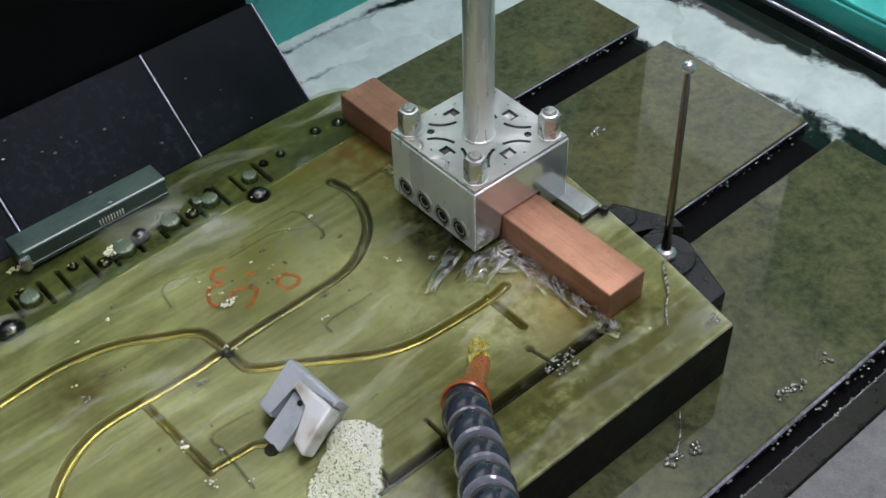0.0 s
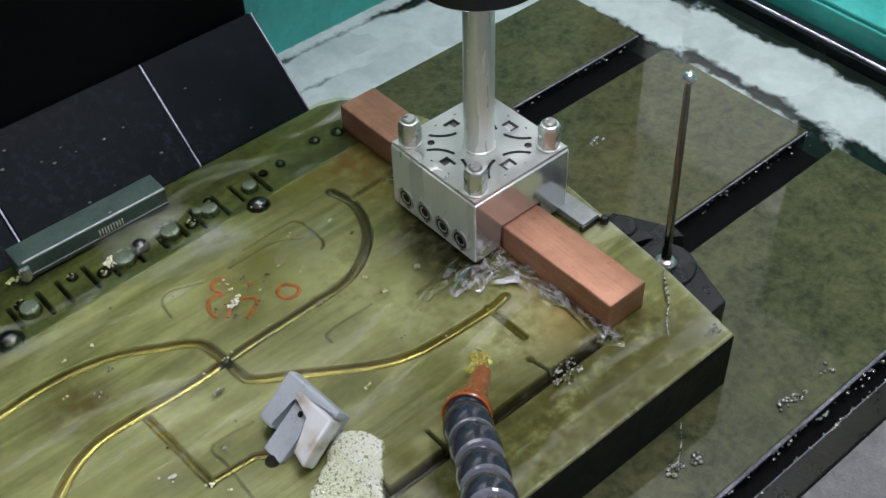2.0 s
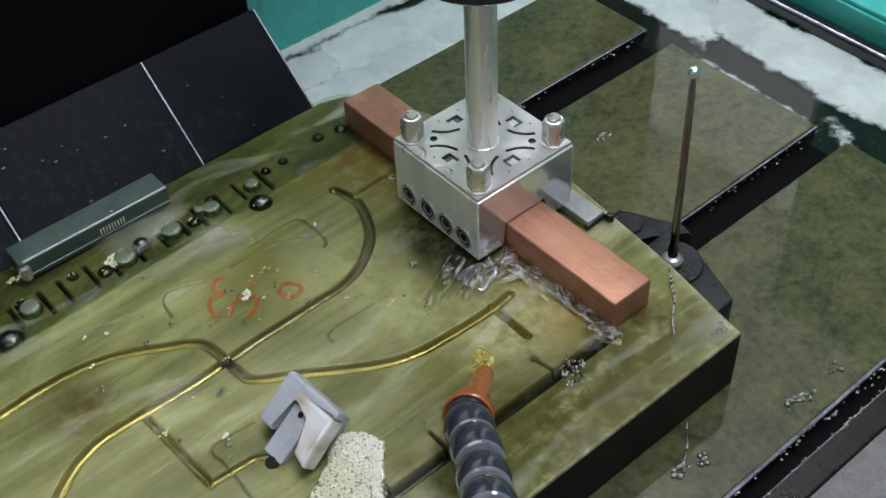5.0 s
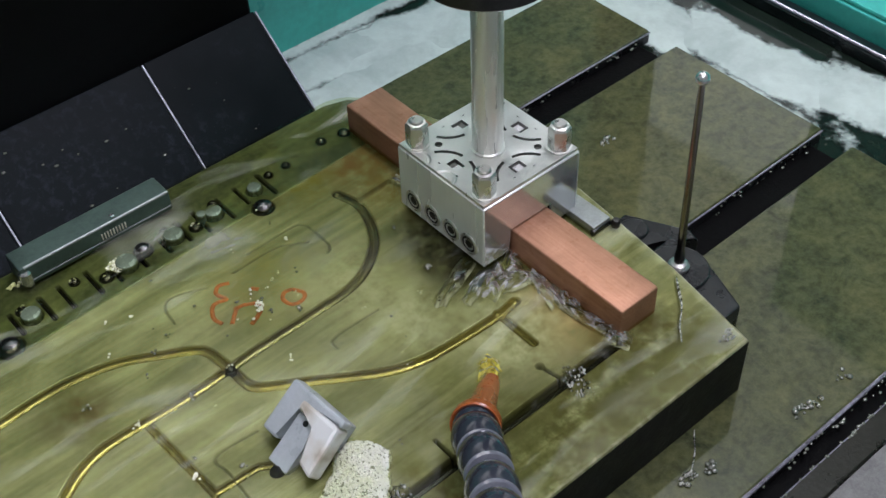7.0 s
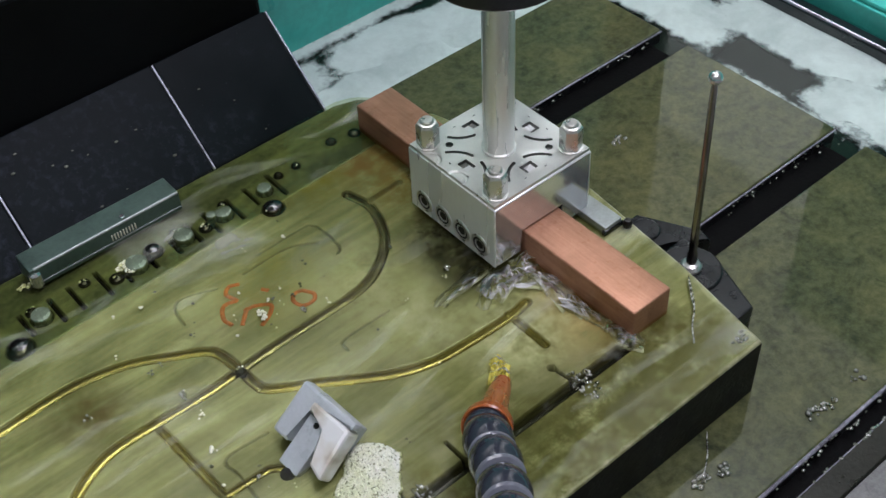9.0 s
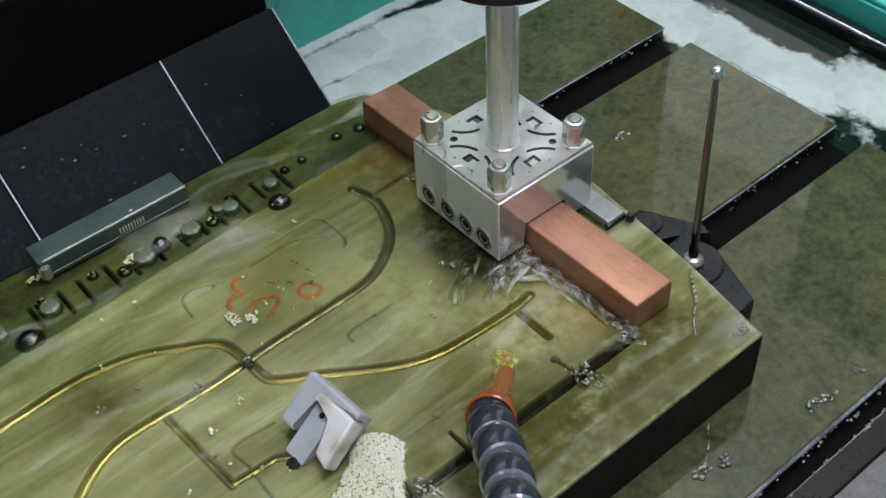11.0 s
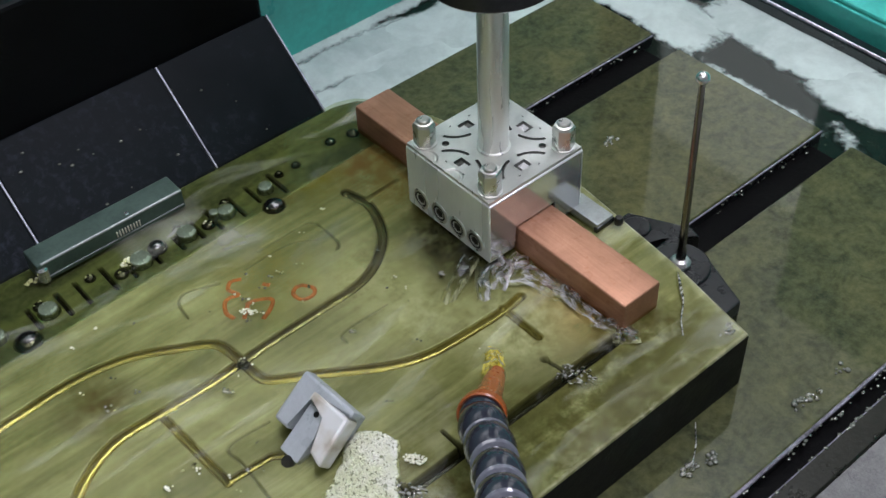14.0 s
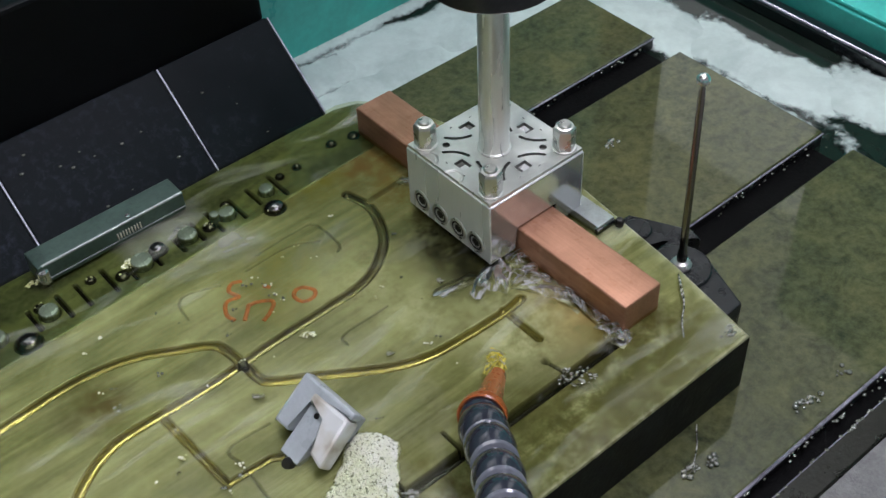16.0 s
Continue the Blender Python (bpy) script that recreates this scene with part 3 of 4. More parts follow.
            part("oil_drop", lathe([(r * .98 * math.sin(a), -.0008 + rise * 1.6 * math.cos(a)) for a in (math.pi * i / 20 for i in range(11))], 24), PIT_BLACK, ob, "glossy black oil standing in a hole", pose(x, y, 0))
    return ob


mould_plate()


def oil_film():
    """The oil that runs over the plate, a thin uneven skin."""
    ys, us = np.linspace(-0.0890, 0.1252, 110), np.linspace(0, 1, 140)
    Y, U = np.meshgrid(ys, us, indexing="ij")
    X = -0.214 + U * (plate_right(Y) - 0.0022 + 0.214)
    Z = np.zeros_like(X)
    for i in range(Z.shape[0]):
        for j in range(Z.shape[1]):
            Z[i, j] = 0.0017 + 0.0005 * noise.noise((X[i, j] * 60, Y[i, j] * 60, 0))
    me = bpy.data.meshes.new("oil_film")
    ny, nx = X.shape
    idx = np.arange(ny * nx).reshape(ny, nx)
    me.from_pydata(np.stack([X, Y, Z], -1).reshape(-1, 3).tolist(), [], np.stack([idx[:-1, :-1], idx[:-1, 1:], idx[1:, 1:], idx[1:, :-1]], -1).reshape(-1, 4).tolist())
    me.polygons.foreach_set("use_smooth", [True] * len(me.polygons))
    me.materials.append(OIL)
    return tagged(new("oil_film", me), "thin yellow-green oil flowing over the mould plate", "oil", kind="structure")


oil_film()


# ---- electrode holder ----
HOLDER_TOP = 0.0345


def electrode_holder():
    t = thing("electrode_holder", "square ground steel electrode holder clamping a copper bar", "electrode holder")
    bm = bmesh.new()
    outline = [(0, .0032), (.0136, .0032), (.0136, .0150), (.0358, .0150), (.0358, .0032), (.05, .0032), (.05, .0330), (0, .0330)]
    a = [bm.verts.new((x, 0, z)) for x, z in outline]
    b = [bm.verts.new((x, .05, z)) for x, z in outline]
    bm.faces.new(a)
    bm.faces.new(b[::-1])
    for i in range(8):
        bm.faces.new((a[i], b[i], b[(i + 1) % 8], a[(i + 1) % 8]))
    bmesh.ops.bevel(bm, geom=bm.edges[:], offset=0.0006, segments=2, profile=0.5, affect="EDGES")
    body = part("body", bm, STEEL_SIDE, t, "mirror-ground steel clamp body")
    body.data.materials.append(STEEL_MIRROR)
    for p in body.data.polygons:
        p.material_index = int(abs(p.normal.y) > 0.95)
    # top plate with windows and curved spring slots
    g = np.linspace(0.0006, 0.0494, 210)
    X, Y = np.meshgrid(g, g)
    Z = np.full_like(X, HOLDER_TOP)
    c = 0.025
    for k in range(4):
        ca, sa = math.cos(k * math.pi / 2), math.sin(k * math.pi / 2)
        u, v = (X - c) * ca + (Y - c) * sa, -(X - c) * sa + (Y - c) * ca
        win = (np.abs(u - .0165) < .0021) & (np.abs(v) < .0027)
        Z[win] = HOLDER_TOP - .0013 - (v[win] + .0027) * .1
        d, a = np.hypot(u - .0235, v), np.degrees(np.arctan2(v, .0235 - u))
        Z[(np.abs(d - .0125) < .00055) & (np.abs(a) < 62) & (np.abs(a) > 10)] = HOLDER_TOP - .0013
        Z[(np.abs(np.abs(v) - .0052) < .0005) & (np.abs(u - .0205) < .0001)] = HOLDER_TOP - .001
    for x, y in ((.0115, .0385), (.0385, .0115)):
        Z[np.hypot(X - x, Y - y) < .0014] = HOLDER_TOP - .0013
    for x, y in ((.0, .022), (.0, .037)):
        Z[np.abs(np.hypot(X - x, Y - y) - .0042) < .0005] = HOLDER_TOP - .0006
    # recessed faces get a darker steel that paints in their shade
    top = new("top_plate", relief("top_plate", X, Y, Z, 0.0331, (Z < HOLDER_TOP - .0009).astype(int)))
    top.data.materials.append(STEEL_TOP)
    top.data.materials.append(SHADOW_STEEL)
    top.parent = t
    top["label"] = "brushed steel spring plate with windows and slots"
    for x, y in ((.0057, .0057), (.0057, .0443), (.0443, .0057), (.0443, .0443)):
        bm = lathe([(.0042, 0), (.0045, .0003), (.0045, .0098), (.0040, .0106), (0, .0106)], 6)
        n = part("nut", bm, STEEL_NUT, t, "tall bright hexagonal stud nut", pose(x, y, HOLDER_TOP, 0, 0, 20), smooth=10)
        part("stud", lathe([(.0036, .0100), (.0036, .0110), (.0027, .0113), (.0026, .0121), (.0022, .0125), (0, .0125)], 20), STEEL_NUT, n)
        part("washer", lathe([(.0048, 0.0001), (.0048, .0007), (.0044, .0008), (0, .0008)], 24), STEEL_TOP, n)
    for y in (.0085, .0190, .0300, .0415):
        s = part("set_screw", lathe([(.0041, -.002), (.0041, .0002), (.0038, .0005), (.0031, .0005), (.0029, -.0006), (.0022, -.0008), (.0020, .0000), (.0016, .0001), (.0015, -.002), (0, -.002)], 24), STEEL_NUT, t, "socket set screw in a bright ring", pose(0, y, .0100, 0, -90, 0) @ Matrix.Diagonal((1.18, 1.18, 1, 1)))
        # flat dark ring and disc paint the shade inside the screw socket
        part("socket", lathe([(.0030, .0003), (.0030, .00035), (.0023, .00035), (.0023, .0003)], 20), BLACK_SOCKET, s)
        part("hex_shade_disc", lathe([(0, .0002), (.0017, .0002), (.0017, -.001)], 6), BLACK_SOCKET, s)
    part("shaft", lathe([(.0067, .0001), (.0067, .0006), (.0061, .0010), (.0060, .003), (.0060, .078), (.0060, .10)], 48), STEEL_SHAFT, t, "round bright steel shank", pose(.0245, .0245, HOLDER_TOP))
    # black box added to make the gap round the bar look shaded
    part("gap_shade_filler", box(.0137, .0012, .0034, .0357, .0488, .0149), SLOT_BLACK, t, "added black filler for the shaded gap round the bar")
    bar = box(.0147, -.0575, -.0055, .0340, .105, .0136, .0010, 3)
    part("copper_bar", bar, COPPER, t, "solid square copper electrode bar")
    return t


HOLDER = electrode_holder()


def spindle_chuck():
    t = thing("spindle_chuck", "dark round spindle chuck above the holder shank", "chuck", pose(.0245, .0245, 0.112))
    part("flange", lathe([(0, 0), (.020, 0), (.0245, .0006), (.0252, .0014), (.0252, .010), (.024, .012), (.010, .012)], 64), CHUCK, t)
    part("chuck_body", lathe([(.022, .0121), (.022, .05), (.035, .055), (.035, .16), (0, .16)], 48), CHUCK, t)
    part("shank_rim", lathe([(.0068, -.0006), (.0085, -.0006), (.0085, -.0001), (.0068, -.0001)], 32), STEEL_NUT, t)
    return t


SPINDLE = spindle_chuck()


# ---- things beside the holder ----
def touch_probe():
    t = thing("touch_probe", "thin worn steel probe with a bright ball tip", "probe", pose(.0668, -.0410, 0, -.57, -.65, 0))
    part("stem", lathe([(0, -.0115), (.0021, -.0115), (.0021, -.004), (.0016, -.002), (.0015, .03), (.0013, .075), (.0010, .080)], 20), ROD_STEEL, t)
    part("ball", lathe([(.0026 * math.sin(a), .0815 - .0026 * math.cos(a)) for a in (math.pi * i / 16 for i in range(17))], 24), CHROME, t, "bright steel ball tip")
    part("collar", lathe([(0, -.0118), (.0042, -.0118), (.0044, -.0105), (.0034, -.0092), (.0021, -.0085)], 24), STEEL_NUT, t, "wet bright collar")
    return t


touch_probe()


def clamp_block(name, label, points, z1, m, disc=None):
    t = thing(name, label, "clamp", m, "black clamp blocks")
    part("body", prism(points, TABLE_Z + .0002, z1, .0008), BLACK_STEEL, t)
    if disc:
        x, y, r = disc
        part("disc", lathe([(0, z1), (r, z1 + .0001), (r, z1 + .0006), (r - .0006, z1 + .0011), (0, z1 + .0014)], 48), BLACK_STEEL, t, "round wet black disc", pose(x, y, 0))
    return t


clamp_block("clamp_block", "wet black steel clamp block carrying the probe", [(.058, -.0705), (.0700, -.0705), (.0790, -.046), (.0790, -.027), (.063, -.027)], -.0133, None, (.0668, -.041, .0128))
clamp_block("clamp_block", "low black steel clamp block beside the plate", [(.0645, -.022), (.0745, -.024), (.0870, -.035), (.0885, -.028), (.0760, -.004), (.0645, -.004)], -.0145, None, (.0715, -.013, .0062))


def parallel_bar():
    t = thing("parallel_bar", "ground steel parallel bar lying on the plate", "steel bar")
    bm = box(-.1365, .1128, .0008, -.0700, .1250, .0105, .0007)
    part("bar", bm, STEEL_WET, t)
    # paler tubes stand for the highlights on the bar's front edges
    part("bright_edge", tube([(-.1345, .1132, .0102), (-.0705, .1132, .0102)], .0006, 8), DULL_STEEL, t, "pale tube painted as the front edge highlight")
    part("bright_edge", tube([(-.1345, .1130, .0030), (-.0705, .1130, .0030)], .0004, 8), DULL_STEEL, t, "pale tube painted as the front edge highlight")
    for i in range(9):
        part("graduation", box(-.1020 + i * .0013, .1123, .0042, -.1015 + i * .0013, .1129, .0070, .0001), BRIGHT_MARK, t, "small pale engraved mark")
    part("pin", lathe([(0, -.0004), (.0011, -.0004), (.0011, .0004), (0, .0006)], 12), CHROME, t, "", pose(-.0945, .1155, .0106))
    part("end_knob", lathe([(0, 0), (.0022, 0), (.0025, .0008), (.0025, .0062), (.0018, .0072), (0, .0075)], 20), CHROME, t, "bright rounded corner pin", pose(-.1345, .1140, .0012))
    return t


parallel_bar()


def stop_block():
    t = thing("stop_block", "small bright steel stop block on the plate", "steel block")
    part("body", box(.0455, -.0140, .0004, .0550, .0045, .0044, .0005), DULL_STEEL, t)
    part("foot", box(.0450, -.0145, .0002, .0555, -.0125, .0028, .0005), BLACK_STEEL, t)
    part("pin", lathe([(0, -.002), (.0018, -.002), (.0020, 0), (.0014, .0014), (0, .0018)], 16), BLACK_SOCKET, t, "", pose(.0555, -.0165, .003))
    return t


stop_block()


def grey_bracket():
    """A tilted plastic plate with a tongue in a slot; it leans up towards +x."""
    t = thing("grey_bracket", "grey and white stained plastic bracket tilted on the plate", "bracket", pose(-.0973, -.0200, .0105, 0, -36, 3))
    part("grey_half", prism([(-.0100, .0135), (.0100, .0135), (.0100, -.0130), (.0070, -.0130), (.0070, .0056), (-.0100, .0056)], -.0028, .0030, .0012), GREY_PLASTIC, t)
    part("white_half", prism([(-.0125, -.0138), (.0068, -.0127), (.0068, .0054), (.0026, .0054), (.0026, -.0050), (-.0105, -.0065)], -.0040, .0036, .0013), WHITE_PLASTIC, t, "stained white plastic half")
    part("tongue", box(-.0172, -.0044, -.0030, .0022, .0050, .0014, .0005), GREY_PLASTIC, t, "grey plastic tongue in the slot")
    part("tongue_hole", lathe([(0, .0), (.0011, 0), (.0011, .0004), (0, .0004)], 14), BLACK_SOCKET, t, "", pose(.0003, .0002, .0012))
    part("screw", lathe([(0, -.003), (.0026, -.003), (.0028, .001), (.0020, .0024), (0, .0028)], 16), BLACK_SOCKET, t, "dark screw head", pose(-.0188, -.0007, -.0004))
    part("stub", box(-.0235, .0004, -.0030, -.0195, .0040, -.0004, .0008), WHITE_PLASTIC, t, "short stained white stub")
    part("foot", prism([(-.002, -.0105), (.0085, -.0105), (.0085, .0115), (-.002, .0115)], -.0095, -.0030, .0006), GREY_PLASTIC, t)
    return t


grey_bracket()

HOSE_LINE = [(-.0372, -.0450, .007), (-.0636, -.0660, .0240), (-.0777, -.0884, .0379), (-.0921, -.1080, .0539), (-.1100, -.1330, .0779), (-.1311, -.1608, .1098), (-.1545, -.1903, .1498)]


def coolant_hose():
    t = thing("coolant_hose", "segmented smoky plastic coolant hose with an orange nozzle", "coolant hose")

    def aim(a, b):
        a, b = Vector(a), Vector(b)
        return Matrix.Translation(a) @ (b - a).to_track_quat("Z", "Y").to_matrix().to_4x4()

    m = aim(HOSE_LINE[0], HOSE_LINE[1])
    noz = part("nozzle", lathe([(.0020, 0), (.0030, 0), (.0033, .0006), (.0053, .027), (.0058, .0285), (.0058, .0300)], 32), ORANGE, t, "translucent orange nozzle tip", m)
    part("mark_bar", box(-.0006, -.0049, .010, .0006, -.0040, .017, .0001), BLACK_SOCKET, noz, "small dark moulded mark")
    part("bore", lathe([(.0020, .0001), (.0020, .006), (0, .006)], 20), BLACK_SOCKET, noz)
    part("flange", lathe([(.0057, .0301), (.0074, .0306), (.0082, .0318), (.0085, .0352), (.0080, .0358), (.0072, .0352), (.0070, .0320)], 32), ORANGE, noz, "orange nozzle flange")
    part("ball_joint", lathe([(.0074 * math.sin(a), .0358 - .0074 * math.cos(a)) for a in (math.pi * i / 14 for i in range(15))], 32), HOSE, noz, "smoky ball joint")
    pts = [Vector(p) for p in curve_points([p for p in HOSE_LINE[1:]], 0.0004)]
    length, last = 0.0, pts[0]
    k = 0
    for a, b in zip(pts, pts[1:]):
        length += (b - a).length
        if length >= k * 0.0205 - 0.0060 and k < 8:
            s = part("segment", lathe([(.0052, -.004), (.0062, -.001), (.0076, .002), (.0083, .0055), (.0083, .0085), (.0076, .0115), (.0062, .0140), (.0054, .0150), (.0053, .0180)], 32), HOSE, t, "", aim(a, a + (b - a) * 10))
            part("rim", lathe([(.0056, .0146), (.0070, .0148), (.0077, .0152), (.0077, .0156), (.0070, .0161), (.0056, .0164)], 32), HOSE_RING, s, "paler moulded rim")
            k += 1
    return t


coolant_hose()


# red marker strokes on the plate, illegible
def marker_scribble():
    t = thing("marker_scribble", "faint red marker scribble on the mould plate", "marking")
    strokes = ([(-.0760, .0625), (-.0800, .0640), (-.0830, .0610), (-.0815, .0560), (-.0850, .0570), (-.0880, .0560), (-.0905, .0510), (-.0897, .0465)], [(-.0870, .0440), (-.0835, .0475), (-.0809, .0500)], [(-.0825, .0495), (-.0780, .0490), (-.0732, .0453), (-.0765, .0415), (-.0817, .0390)], [(-.0600, .0435), (-.0576, .0390), (-.0600, .0362), (-.0645, .0370), (-.0655, .0415), (-.0630, .0440), (-.0600, .0435)], [(-.0712, .0545), (-.0695, .0520)])
    for s in strokes:
        part("stroke", tube([(x, y, -.00040) for x, y in (tuple(q) for q in curve_points(s, .0008))], .00100, 10), RED_MARK, t)
    return t


marker_scribble()


# ---- foam, bubbles, splashes, slicks, stand-in glints: rigid pieces that drift ----
def bubble_cluster(name, seed, n, spread, rmin, rmax, material, flat=0.6):
    rnd = random.Random(seed)
    bm = bmesh.new()
    for i in range(n):
        r = rnd.uniform(rmin, rmax)
        a, d = rnd.uniform(0, 6.283), spread * math.sqrt(rnd.random())
        bmesh.ops.create_icosphere(bm, subdivisions=1 if n > 60 else 2, radius=r, matrix=Matrix.Translation((d * math.cos(a), d * math.sin(a) * 0.55, r * 0.3)) @ Matrix.Diagonal((1, 1, flat, 1)))
    return bm


def froth_mix():
    """Pale froth with small clear, oil-coloured bubbles between the white ones."""
    m = Mat("open_froth")
    cells, tone = m.noise(820, 2, 0.5), m.noise(90, 3, 0.6)
    pale = m.ramp(tone, [(0.35, (0.64, 0.68, 0.46)), (0.65, (0.82, 0.83, 0.74))])
    c = m.mix(m.value(cells, 1.0, 0.0, 0.37, 0.42), pale, (0.24, 0.27, 0.15))
    m.set(Base_Color=c, Roughness=0.3, Coat_Weight=0.4, Coat_Roughness=0.05)
    return m.m


FROTH = froth_mix()


def foam_heap():
    """A heap of froth that runs off the bracket."""
    rnd = random.Random(5)
    verts, faces = [], []
    ico = bmesh.new()
    bmesh.ops.create_icosphere(ico, subdivisions=1, radius=1)
    base = [v.co.copy() for v in ico.verts]
    tri = [[v.index for v in f.verts] for f in ico.faces]
    ico.free()
    for i in range(9500):
        u, v = rnd.random(), rnd.uniform(-1, 1)
        wide = 0.0118 * (0.62 + 0.55 * u) * (1 + .18 * noise.noise((u * 9, 0, v > 0)))
        x, y = -.0855 - .045 * u + wide * v * .75, -.0350 - .041 * u - wide * v * .85
        edge = max(0, 1 - v * v)
        z = .0012 + .0052 * edge ** .7 * (1 - .25 * u) + noise.noise((x * 160, y * 160, 0)) * .0009
        r = rnd.uniform(.00032, .00060) if i > 1500 else .0016
        z -= .0014 if i <= 1500 else 0
        k = len(verts)
        verts += [(x + c.x * r, y + c.y * r, max(.0006, z - rnd.random() * .0008) + c.z * r) for c in base]
        faces += [[k + q for q in f] for f in tri]
    me = bpy.data.meshes.new("foam")
    me.from_pydata(verts, [], faces)
    me.polygons.foreach_set("use_smooth", [True] * len(me.polygons))
    me.materials.append(FROTH)
    return tagged(new("foam", me), "pale yellow froth running off the bracket", "foam", kind="stuff")


foam_heap()


def splash_piece(seed, size, lift):
    """A crumpled sheet of clear oil thrown up at the burn."""
    rnd = random.Random(seed)
    bm = bmesh.new()
    bmesh.ops.create_grid(bm, x_segments=30, y_segments=20, size=1)
    off = Vector((rnd.random() * 50, rnd.random() * 50, 3))
    for v in bm.verts:
        p = v.co.copy()
        ragged = p.length * (1 + .35 * noise.noise(Vector((math.atan2(p.y, p.x) * 1.6, 0, 0)) + off))
        fall = max(0, 1 - ragged * ragged)
        h = .25 + .7 * abs(noise.noise(p * 1.3 + off)) + .05 * noise.noise(p * 3 + off)
        v.co = Vector((p.x * size[0], p.y * size[1], h * lift * fall ** .7 - .0006))
        v.co.x += noise.noise(p * 1.2 + off * 2) * size[0] * .25
        v.co.y += noise.noise(p * 1.2 + off * 3) * size[1] * .25
    return bm


JETS = []
for i in range(3):
    bm = splash_piece(60 + i, (.0050 - i * .001, .0036 - i * .0006), .004)
    j = part("oil_jet", bm, JET_OIL, m=pose(-.0335 + i * .002, -.0395 + i * .002, .004, 0, 0, 40 + 30 * i), smooth=180)
    tagged(j, "yellow oil jet leaving the orange nozzle", "oil jet", "oil jets")
    JETS.append((j, -.0335 + i * .002, -.0395 + i * .002, 40 + 30 * i))
SPLASHES = []
for i, (x, y, sx, sy, lift, turn) in enumerate(((-.014, .003, .013, .0035, .0020, 20), (-.008, -.004, .010, .0030, .0024, 35), (-.002, -.005, .009, .006, .008, 15), (.006, -.010, .007, .006, .007, -30), (.010, -.024, .011, .0035, .006, -85), (.0125, -.040, .013, .003, .005, -88), (.013, -.053, .006, .003, .005, -80), (.012, -.004, .006, .004, .007, 0), (.0115, -.016, .007, .0035, .007, -70), (.0125, -.033, .006, .003, .006, -95), (.0120, -.059, .005, .004, .005, -60), (.010, .058, .008, .0028, .004, 88))):
    s = part("oil_splash", splash_piece(i, (sx, sy), lift), SPLASH, m=pose(x, y, .0016, 0, 0, turn), smooth=180)
    tagged(s, "clear crumpled oil splash beside the electrode", "splash", "oil splashes")
    SPLASHES.append((s, x, y, turn))

# drifting foam and bubbles; some clusters stand for glints on the oil
FLOATERS = []
